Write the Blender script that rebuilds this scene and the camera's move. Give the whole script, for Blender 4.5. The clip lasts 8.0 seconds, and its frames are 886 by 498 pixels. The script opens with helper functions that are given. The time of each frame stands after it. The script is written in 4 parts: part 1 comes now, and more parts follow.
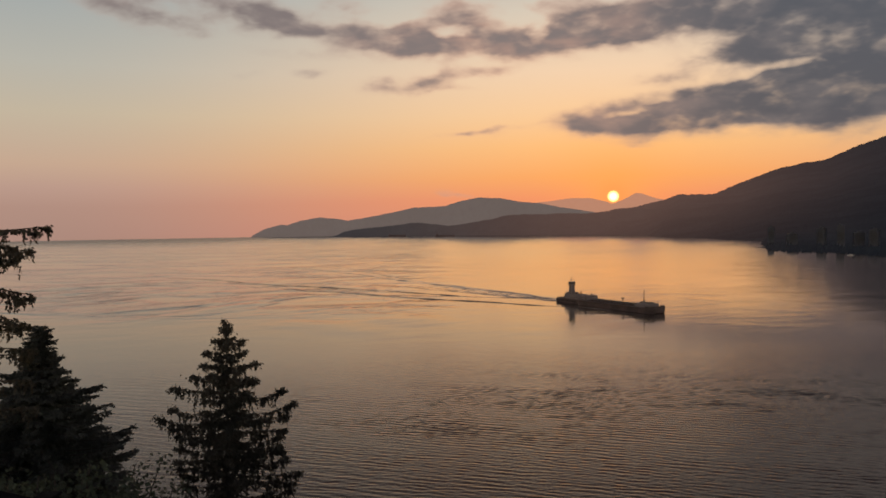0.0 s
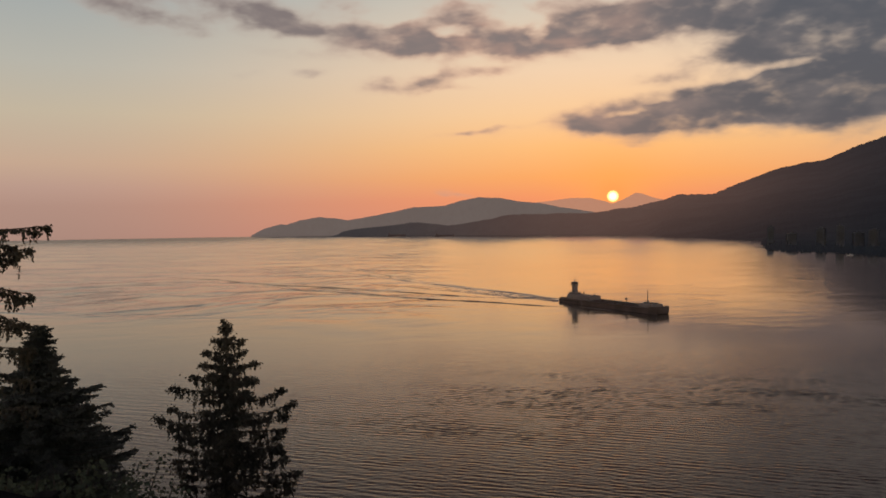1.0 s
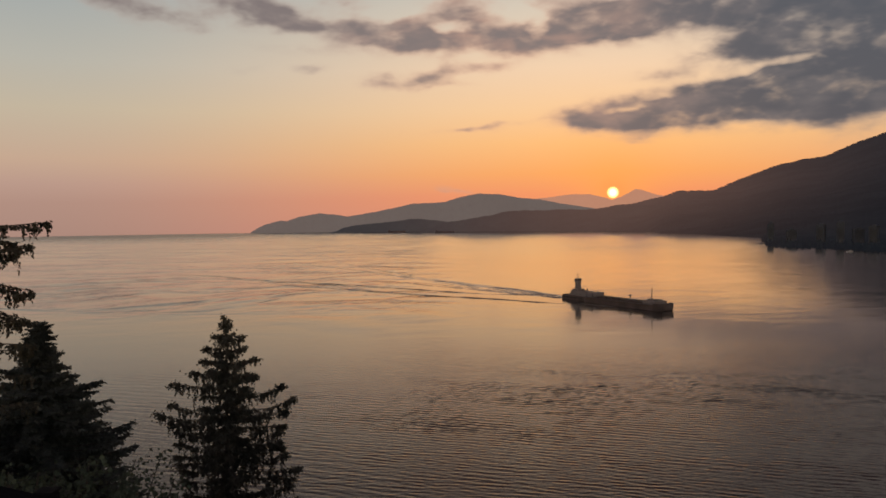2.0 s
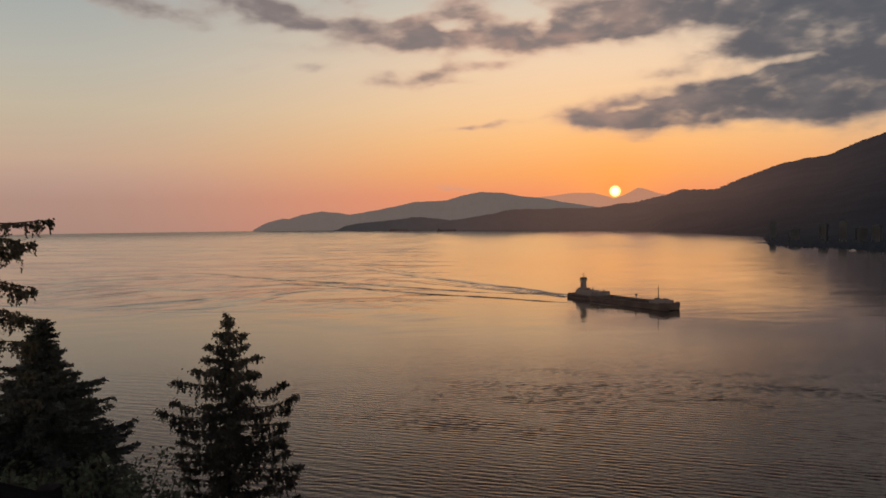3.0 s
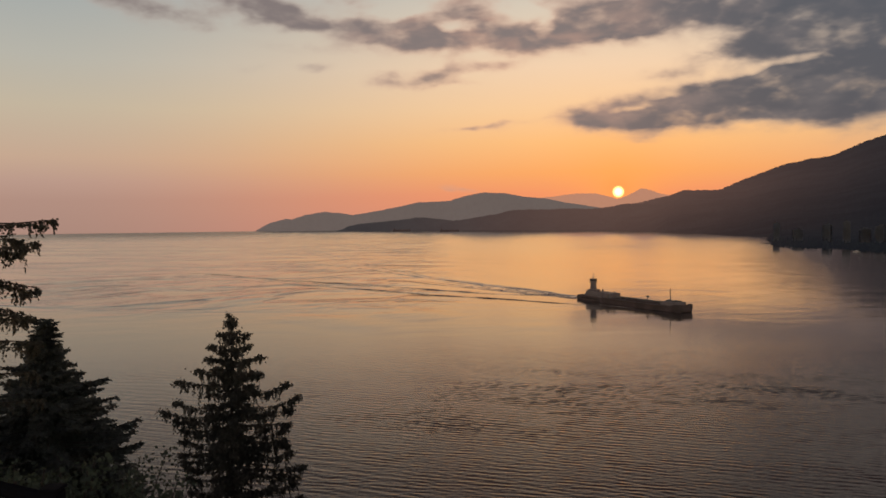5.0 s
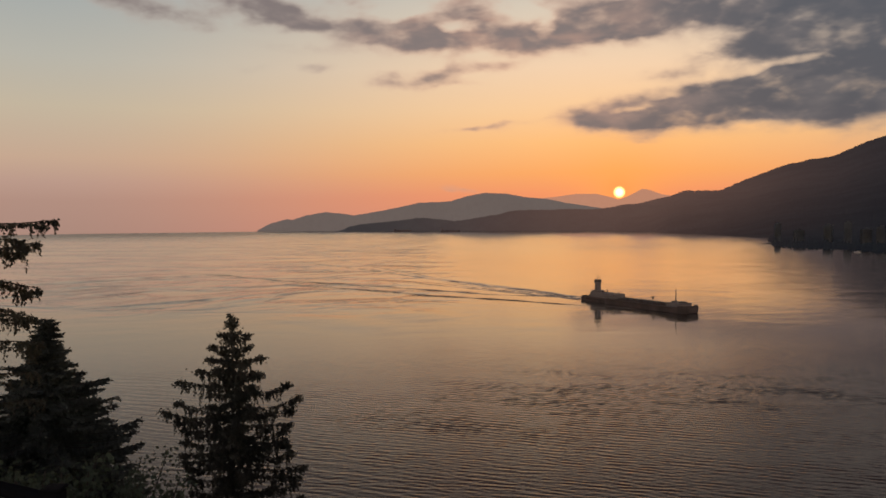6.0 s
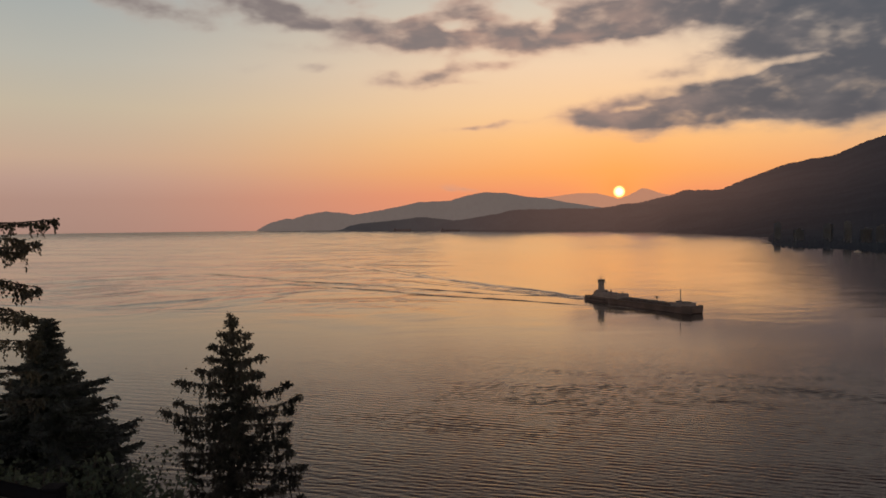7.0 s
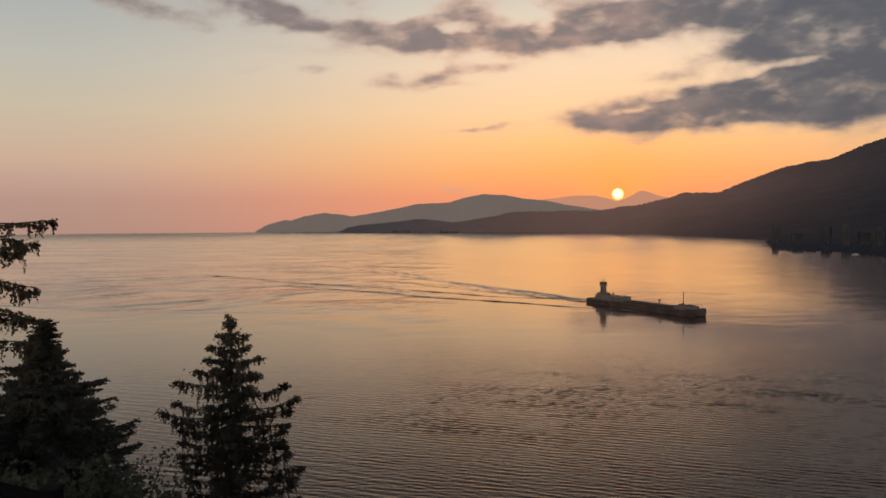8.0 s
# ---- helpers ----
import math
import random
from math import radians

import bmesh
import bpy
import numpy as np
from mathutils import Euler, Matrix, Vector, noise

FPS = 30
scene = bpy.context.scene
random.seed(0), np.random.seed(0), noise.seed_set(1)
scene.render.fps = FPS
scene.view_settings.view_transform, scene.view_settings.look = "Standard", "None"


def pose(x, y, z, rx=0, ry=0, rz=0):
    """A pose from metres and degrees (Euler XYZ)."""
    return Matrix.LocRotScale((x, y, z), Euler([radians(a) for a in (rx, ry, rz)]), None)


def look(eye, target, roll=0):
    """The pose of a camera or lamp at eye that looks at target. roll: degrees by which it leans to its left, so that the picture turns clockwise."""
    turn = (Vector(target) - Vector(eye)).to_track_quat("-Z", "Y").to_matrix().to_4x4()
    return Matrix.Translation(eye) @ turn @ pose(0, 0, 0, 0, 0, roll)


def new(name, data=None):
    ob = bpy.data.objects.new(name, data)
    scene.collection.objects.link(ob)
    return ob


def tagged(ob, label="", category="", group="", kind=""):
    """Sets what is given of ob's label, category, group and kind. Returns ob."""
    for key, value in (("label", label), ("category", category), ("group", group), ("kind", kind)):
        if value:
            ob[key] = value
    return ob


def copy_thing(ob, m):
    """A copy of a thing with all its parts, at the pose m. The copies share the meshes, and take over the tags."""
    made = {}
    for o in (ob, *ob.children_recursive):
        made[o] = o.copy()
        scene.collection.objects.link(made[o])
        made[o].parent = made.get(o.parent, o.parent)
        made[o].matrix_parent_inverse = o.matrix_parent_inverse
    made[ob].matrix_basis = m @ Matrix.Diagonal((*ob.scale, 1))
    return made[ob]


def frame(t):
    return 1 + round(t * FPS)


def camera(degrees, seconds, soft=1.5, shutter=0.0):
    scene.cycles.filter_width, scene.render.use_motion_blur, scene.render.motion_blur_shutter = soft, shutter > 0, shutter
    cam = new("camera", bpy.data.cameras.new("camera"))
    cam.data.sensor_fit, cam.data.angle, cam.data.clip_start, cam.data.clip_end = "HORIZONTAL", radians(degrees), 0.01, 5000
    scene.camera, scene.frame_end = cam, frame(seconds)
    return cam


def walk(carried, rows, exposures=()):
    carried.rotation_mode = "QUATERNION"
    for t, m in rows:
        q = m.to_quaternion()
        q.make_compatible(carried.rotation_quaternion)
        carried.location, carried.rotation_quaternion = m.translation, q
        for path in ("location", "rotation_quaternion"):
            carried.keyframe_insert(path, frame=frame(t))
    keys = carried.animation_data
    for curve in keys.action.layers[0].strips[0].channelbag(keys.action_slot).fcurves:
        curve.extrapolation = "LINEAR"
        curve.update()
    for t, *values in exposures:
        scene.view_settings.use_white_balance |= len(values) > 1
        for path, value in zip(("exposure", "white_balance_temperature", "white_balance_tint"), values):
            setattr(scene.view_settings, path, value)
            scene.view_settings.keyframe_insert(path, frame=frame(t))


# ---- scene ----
# ---------------------------------------------------------------- camera
EYE = (0.0, 0.0, 64.0)


def aim(pitch, roll, yaw):
    """A hand-held view from the terrace: pitch up, roll to the left, yaw to the right, in degrees."""
    p, y = radians(pitch), radians(yaw)
    way = Vector((math.sin(y) * math.cos(p), math.cos(y) * math.cos(p), math.sin(p)))
    return look(EYE, Vector(EYE) + way, roll)


cam = camera(60, 8.0, soft=1.7)
walk(cam, [
    (0.0, aim(-1.833, -0.764, 0.412)),
    (0.5, aim(-1.830, -0.745, 0.413)),
    (1.0, aim(-1.854, -0.718, 0.441)),
    (1.5, aim(-1.992, -0.725, 0.459)),
    (3.0, aim(-2.251, -0.610, 0.287)),
    (3.5, aim(-2.251, -0.527, 0.164)),
    (4.0, aim(-2.277, -0.470, 0.085)),
    (4.5, aim(-2.250, -0.530, 0.100)),
    (6.0, aim(-2.186, -0.530, 0.000)),
    (6.5, aim(-2.200, -0.505, 0.000)),
    (7.0, aim(-2.235, -0.520, 0.008)),
    (7.5, aim(-2.215, -0.475, 0.043)),
    (8.0, aim(-2.098, -0.345, 0.116)),
], exposures=[(0.0, 0.06), (4.0, 0.06), (7.0, 0.07), (7.5, 0.14), (8.0, 0.19)])

# ---------------------------------------------------------------- world, sun
SUN_AZ, SUN_EL = 12.95, 1.88
SEA_RADIUS = 4950.0
SUN_WAY = Vector((math.sin(radians(SUN_AZ)) * math.cos(radians(SUN_EL)),
                  math.cos(radians(SUN_AZ)) * math.cos(radians(SUN_EL)), math.sin(radians(SUN_EL))))


def lin(r, g, b):
    """A colour from 0-255 display values."""
    def one(c):
        c = c / 255
        return c / 12.92 if c <= 0.04045 else ((c + 0.055) / 1.055) ** 2.4
    return (one(r), one(g), one(b), 1.0)


class Tree:
    """Short hand for building node trees."""

    def __init__(self, tree):
        self.t = tree

    def node(self, kind, **settings):
        n = self.t.nodes.new(kind)
        for k, v in settings.items():
            setattr(n, k, v)
        return n

    def put(self, socket, value):
        if isinstance(value, bpy.types.NodeSocket):
            self.t.links.new(value, socket)
        elif value is not None:
            socket.default_value = value

    def math(self, op, a, b=None, c=None, clamp=False):
        n = self.node("ShaderNodeMath", operation=op, use_clamp=clamp)
        for s, v in zip(n.inputs, (a, b, c)):
            self.put(s, v)
        return n.outputs[0]

    def span(self, value, a, b, c=0.0, d=1.0, smooth=True):
        n = self.node("ShaderNodeMapRange", interpolation_type="SMOOTHSTEP" if smooth else "LINEAR")
        for s, v in zip(n.inputs, (value, a, b, c, d)):
            self.put(s, v)
        return n.outputs[0]

    def mix(self, fac, a, b, blend="MIX"):
        n = self.node("ShaderNodeMix", data_type="RGBA", blend_type=blend)
        self.put(n.inputs[0], fac)
        self.put(n.inputs[6], a)
        self.put(n.inputs[7], b)
        return n.outputs[2]

    def ramp(self, fac, stops, ease="LINEAR"):
        n = self.node("ShaderNodeValToRGB")
        n.color_ramp.interpolation = ease
        e = n.color_ramp.elements
        while len(e) < len(stops):
            e.new(0.5)
        for el, (pos, col) in zip(e, stops):
            el.position, el.color = pos, col
        self.put(n.inputs[0], fac)
        return n.outputs[0]

    def xyz(self, x, y, z=0.0):
        n = self.node("ShaderNodeCombineXYZ")
        for s, v in zip(n.inputs, (x, y, z)):
            self.put(s, v)
        return n.outputs[0]

    def mapping(self, vec, loc=(0, 0, 0), rot=(0, 0, 0), scale=(1, 1, 1), kind="POINT"):
        n = self.node("ShaderNodeMapping", vector_type=kind)
        self.put(n.inputs[0], vec)
        n.inputs["Location"].default_value = loc
        n.inputs["Rotation"].default_value = [radians(a) for a in rot]
        n.inputs["Scale"].default_value = scale
        return n.outputs[0]

    def noise(self, vec, scale, detail=4.0, rough=0.55, dist=0.0):
        n = self.node("ShaderNodeTexNoise")
        self.put(n.inputs["Vector"], vec)
        n.inputs["Scale"].default_value, n.inputs["Detail"].default_value = scale, detail
        n.inputs["Roughness"].default_value, n.inputs["Distortion"].default_value = rough, dist
        return n.outputs[0]


def at_el(deg):
    """Place on the height ramps: -5 to 90 degrees, finer near the horizon."""
    return ((deg + 5) / 95) ** 0.5


def build_world():
    world = bpy.data.worlds.new("sunset_sky")
    scene.world = world
    world.use_nodes = True
    w = Tree(world.node_tree)
    w.t.nodes.clear()
    way = w.node("ShaderNodeTexCoord").outputs["Generated"]
    sep = w.node("ShaderNodeSeparateXYZ")
    w.put(sep.inputs[0], way)
    x, y, z = sep.outputs
    az = w.math("MULTIPLY", w.math("ARCTAN2", x, y), 57.29578)
    el = w.math("MULTIPLY", w.math("ARCSINE", z), 57.29578)
    h = w.math("POWER", w.math("DIVIDE", w.math("MAXIMUM", w.math("ADD", el, 5.0), 0.0), 95.0), 0.5)
    away = w.ramp(h, [(at_el(d), lin(*c)) for d, c in (
        (-1, (166, 133, 120)), (1.5, (174, 140, 126)), (2.8, (184, 151, 136)), (4.4, (195, 165, 142)), (7.8, (192, 178, 156)),
        (11, (180, 177, 166)), (16, (158, 165, 165)), (28, (120, 128, 134)), (90, (72, 82, 94)))])
    near = w.ramp(h, [(at_el(d), lin(*c)) for d, c in (
        (-1, (232, 138, 108)), (1.8, (243, 148, 100)), (3.4, (250, 168, 98)), (5.6, (252, 189, 122)),
        (8, (248, 202, 152)), (11, (241, 207, 172)), (16, (210, 199, 182)), (28, (146, 148, 150)), (90, (76, 84, 94)))])
    turn = w.math("ABSOLUTE", w.math("SUBTRACT", az, SUN_AZ))
    sky = w.mix(w.span(turn, 42.0, 1.0), away, near)
    # the sky behind: clear dusk
    dusk = w.node("ShaderNodeTexSky", sky_type="NISHITA", sun_disc=False, sun_elevation=radians(SUN_EL),
                  sun_rotation=radians(SUN_AZ), air_density=1.5, dust_density=3.0)
    dusk_col = w.mix(1.0, dusk.outputs[0], (1.2, 1.24, 1.95, 1), "MULTIPLY")
    sky = w.mix(w.span(turn, 50.0, 120.0), sky, dusk_col)
    # glow round the sun
    dot = w.node("ShaderNodeVectorMath", operation="DOT_PRODUCT")
    w.put(dot.inputs[0], way)
    dot.inputs[1].default_value = SUN_WAY
    gap = w.math("MULTIPLY", w.math("ARCCOSINE", w.math("MINIMUM", dot.outputs["Value"], 1.0)), 57.29578)
    glow = w.math("EXPONENT", w.math("MULTIPLY", w.math("POWER", w.math("DIVIDE", gap, 2.6), 1.2), -1.0))
    sky = w.mix(w.math("MULTIPLY", glow, 0.72), sky, (1.10, 0.40, 0.075, 1))
    # clouds: azimuth, height, half width, half height, tilt, weight
    sheet = w.xyz(az, el)
    veil = [(-23.4, 14.9, 2.1, .6, 0, .5), (-20.2, 14.6, 3.6, .95, -6, .7), (-18, 13.9, 2.8, .7, 0, .4), (-13.7, 15.2, 4.4, 1, -8, .9),
            (-11.4, 14.4, 3.6, .9, -4, .85), (-9, 13.9, 2.5, .5, 0, .4), (-5.7, 13.6, 2.5, 1.2, 4, .9), (-6.5, 15.5, 2.1, .7, 0, .5),
            (-10.6, 12.5, 2.4, .4, -4, .3), (-13.8, 10.9, 1.4, .35, 0, .22), (-22, 16.4, 6, .9, 0, .8)]
    high_bank = [(-2.8, 13.4, 2.9, 1.05, 4, .95), (-.7, 13, 3.4, .85, 0, .9), (-1.5, 14.3, 1.7, .7, 10, .7), (1.8, 15.1, 2.5, 1.2, 0, .95),
                 (3.9, 13.2, 3.8, 1.1, 0, 1), (7.6, 12.7, 3.3, .85, 2, .9), (9.7, 14.5, 3.7, 1.5, 0, 1), (12.9, 13.8, 3.6, 1.3, 3, 1),
                 (16.4, 14.5, 4.3, 1.6, 5, 1), (21.3, 14.4, 5.1, 1.9, 0, 1.1), (26.2, 13.7, 5.1, 2.1, 0, 1.1), (30.5, 13.2, 4, 2.5, 0, 1.1),
                 (27.8, 11.7, 3.3, 1.3, 5, .9)]
    low_bank = [(20.5, 11.1, 2.8, 1.1, 6, .75), (24.5, 11.5, 3.1, .9, 6, .6), (16.4, 10, 2.1, .4, 3, .45), (13.3, 8.4, 2.4, .5, 0, .75),
                (11.3, 7.2, 2.4, .85, -4, .95), (14.5, 7, 3.2, 1, 0, 1), (17.9, 7.7, 4.2, 1.3, 4, 1.1), (21.7, 7.8, 4.4, 1.45, 6, 1.2),
                (25.5, 8.5, 4.1, 2.1, 4, 1.2), (29.8, 8.7, 4.5, 2.8, 4, 1.25), (19.1, 9.3, 1.9, .6, 10, .5), (22.7, 9.3, 2.2, 1.2, 6, .9),
                (15.2, 5.7, 2.4, .35, 0, .35), (36, 11, 6, 4, 0, 1.2)]
    scraps = [(-3.2, 9.8, 1.9, .45, -2, .62), (-4.1, 10.4, 1.5, .5, 0, .42), (-.5, 10.3, 1.5, .6, 4, .7), (1.8, 10.8, 2.3, .55, 8, .58),
              (1, 11.5, .9, .42, 20, .45), (4.3, 11.1, 1.7, .38, 6, .5), (1.6, 9.9, 1.3, .22, 0, .4), (-9, 11, 1.2, .38, 3, .6),
              (3.4, 6.9, 1.7, .25, 8, .6), (1.3, 6.6, 1.7, .22, 8, .35), (5.9, 7, 2.1, .25, 8, .3), (1.5, 2.25, 1.2, .24, -8, .6)]
    gaps = [(1, 13.9, 1.3, .4, 0, -1), (7.8, 13.6, .7, .85, 0, -.8), (6.6, 14.8, 1.7, .6, 0, -.7), (-3.2, 14.8, 2.1, .5, 5, -.6),
            (14.5, 14.5, 1, .42, 0, -.5), (-7.7, 14.9, 2.1, .6, 0, -.3), (22, 10, 3.3, .45, 10, -.45), (25.5, 10.5, 3.1, .45, 8, -.5),
            (13.7, 7.7, 1.4, .25, 8, -.6), (17.2, 8.6, 1.3, .25, 5, -.35), (9.7, 13.2, .6, .5, 0, -.4)]
    # the banks are pulled out of shape a little, so that none shows its outline
    warp = w.node("ShaderNodeTexNoise")
    w.put(warp.inputs["Vector"], w.mapping(sheet, scale=(0.30, 0.65, 1)))
    warp.inputs["Scale"].default_value, warp.inputs["Detail"].default_value = 1.0, 3.0
    push = w.node("ShaderNodeVectorMath", operation="MULTIPLY_ADD")
    w.put(push.inputs[0], warp.outputs["Color"])
    push.inputs[1].default_value = (2.6, 1.3, 0.0)
    push.inputs[2].default_value = (-1.3, -0.65, 0.0)
    bent = w.node("ShaderNodeVectorMath", operation="ADD")
    w.put(bent.inputs[0], sheet)
    w.put(bent.inputs[1], push.outputs[0])
    cover = w.span(el, 15.8, 22.0, 0.0, 1.2)
    for a, e, hw, hh, tilt, weight in veil + high_bank + low_bank + scraps + gaps:
        m = w.mapping(bent.outputs[0], loc=(a, e, 0), rot=(0, 0, tilt), scale=(hw, hh, 1), kind="TEXTURE")
        n = w.node("ShaderNodeVectorMath", operation="LENGTH")
        w.put(n.inputs[0], m)
        cover = w.math("ADD", cover, w.span(n.outputs["Value"], 1.75, 0.05, 0.0, weight))
    cover = w.math("MAXIMUM", w.math("MINIMUM", w.math("MULTIPLY", cover, 0.93), 1.12), 0.0)
    grain_at = w.mapping(sheet, rot=(0, 0, -5), scale=(0.30, 0.62, 1))
    big = w.noise(grain_at, 1.0, 3.0, 0.5, 0.25)
    fine = w.noise(w.mapping(sheet, loc=(7, 3, 0), rot=(0, 0, -8), scale=(0.75, 1.5, 1)), 1.0, 2.0, 0.5, 0.2)
    rag = w.math("ADD", w.math("MULTIPLY", w.math("SUBTRACT", big, 0.5), 1.35),
                 w.math("MULTIPLY", w.math("SUBTRACT", fine, 0.5), 0.6))
    bulk = w.math("ADD", cover, w.math("MULTIPLY", rag, w.span(cover, 0.0, 0.35, 0.15, 1.0)))
    dense = w.span(bulk, -0.05, 1.15)
    side = w.span(az, 6.0, 26.0)
    thin = w.mix(w.span(az, -14.0, 4.0), lin(176, 160, 150), lin(206, 160, 138))
    thin = w.mix(side, thin, lin(150, 138, 134))
    thick = w.mix(side, lin(124, 113, 112), lin(75, 80, 90))
    folds = w.noise(w.mapping(sheet, loc=(3, 8, 0), rot=(0, 0, -6), scale=(0.24, 0.62, 1)), 1.0, 3.0, 0.5, 0.2)
    thick = w.mix(w.math("MULTIPLY", w.span(folds, 0.42, 0.72, 0.0, 0.45), w.math("SUBTRACT", 1.0, w.math("MULTIPLY", side, 0.55))), thick, thin)
    gloom = w.mix(w.span(bulk, 0.25, 1.25), thin, thick)
    sky = w.mix(w.math("MULTIPLY", dense, 0.95), sky, gloom)
    sky = w.mix(w.span(el, 14.5, 30.0), sky, w.mix(1.0, sky, (0.36, 0.38, 0.46, 1), "MULTIPLY"))
    # the sun itself
    halo = w.math("EXPONENT", w.math("MULTIPLY", w.math("POWER", w.math("DIVIDE", gap, 0.85), 2.0), -1.0))
    sky = w.mix(w.math("MULTIPLY", halo, 0.55), sky, (1.05, 0.30, 0.085, 1))
    disc = w.span(gap, 0.48, 0.10)
    sky = w.mix(disc, sky, (6.0, 3.6, 1.15, 1))
    bg = w.node("ShaderNodeBackground")
    w.put(bg.inputs[0], sky)
    bg.inputs[1].default_value = 1.0
    w.put(w.node("ShaderNodeOutputWorld").inputs[0], bg.outputs[0])


build_world()

sun = new("sun", bpy.data.lights.new("sun", "SUN"))
sun.data.energy, sun.data.angle, sun.data.color = 0.10, radians(94.0), (1.0, 0.41, 0.17)
sun.matrix_world = look((300, 1300, 200), Vector((300, 1300, 200)) - SUN_WAY + Vector((0, 0, 0.012)))


# ---------------------------------------------------------------- materials
def material(name, base=(0.2, 0.2, 0.2), rough=0.7, metal=0.0, scale=1.0, vary=0.35, bump=0.0, spec=0.5, glow=None):
    """A surface with variation at two scales, in metres."""
    mat = bpy.data.materials.new(name)
    mat.use_nodes = True
    m = Tree(mat.node_tree)
    p = m.t.nodes["Principled BSDF"]
    pos = m.node("ShaderNodeTexCoord").outputs["Object"]
    n1, n2 = m.noise(pos, 0.35 / scale, 4.0), m.noise(pos, 5.0 / scale, 3.0, 0.7)
    dark, light = [tuple(c * k for c in base) + (1,) for k in (1 - vary, 1 + vary)]
    col = m.mix(m.span(n1, 0.3, 0.7), dark, light)
    col = m.mix(m.math("MULTIPLY", m.span(n2, 0.45, 0.75), 0.4), col, tuple(c * 0.55 for c in base) + (1,))
    m.put(p.inputs["Base Color"], col)
    m.put(p.inputs["Roughness"], m.span(n2, 0.2, 0.8, max(rough - 0.12, 0.02), min(rough + 0.12, 1)))
    p.inputs["Metallic"].default_value = metal
    p.inputs["Specular IOR Level"].default_value = spec
    if bump:
        b = m.node("ShaderNodeBump")
        b.inputs["Distance"].default_value = bump
        m.put(b.inputs["Height"], n2)
        m.put(p.inputs["Normal"], b.outputs[0])
    # even emission over the whole surface, standing for haze
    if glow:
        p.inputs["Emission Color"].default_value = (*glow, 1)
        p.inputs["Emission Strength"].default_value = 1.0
    return mat


def haze_material(name, cold=(0.036, 0.033, 0.036)):
    """Far forest as a backdrop: haze painted in as emission, stronger the further off it lies."""
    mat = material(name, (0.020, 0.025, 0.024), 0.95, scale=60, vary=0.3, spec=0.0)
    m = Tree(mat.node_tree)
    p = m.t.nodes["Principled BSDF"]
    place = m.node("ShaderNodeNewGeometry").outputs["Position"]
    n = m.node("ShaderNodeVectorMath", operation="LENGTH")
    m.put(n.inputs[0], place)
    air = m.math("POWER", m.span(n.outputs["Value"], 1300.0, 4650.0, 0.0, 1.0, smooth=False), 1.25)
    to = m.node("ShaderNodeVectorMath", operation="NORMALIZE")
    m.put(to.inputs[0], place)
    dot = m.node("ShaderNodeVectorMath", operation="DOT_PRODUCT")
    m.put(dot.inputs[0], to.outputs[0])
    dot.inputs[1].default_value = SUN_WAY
    # the painted haze turns warmer and brighter towards the sun's bearing
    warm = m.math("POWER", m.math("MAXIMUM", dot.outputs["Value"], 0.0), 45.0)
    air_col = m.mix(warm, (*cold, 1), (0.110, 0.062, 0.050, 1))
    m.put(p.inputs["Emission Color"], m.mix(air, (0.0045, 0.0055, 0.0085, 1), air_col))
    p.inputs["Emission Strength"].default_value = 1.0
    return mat


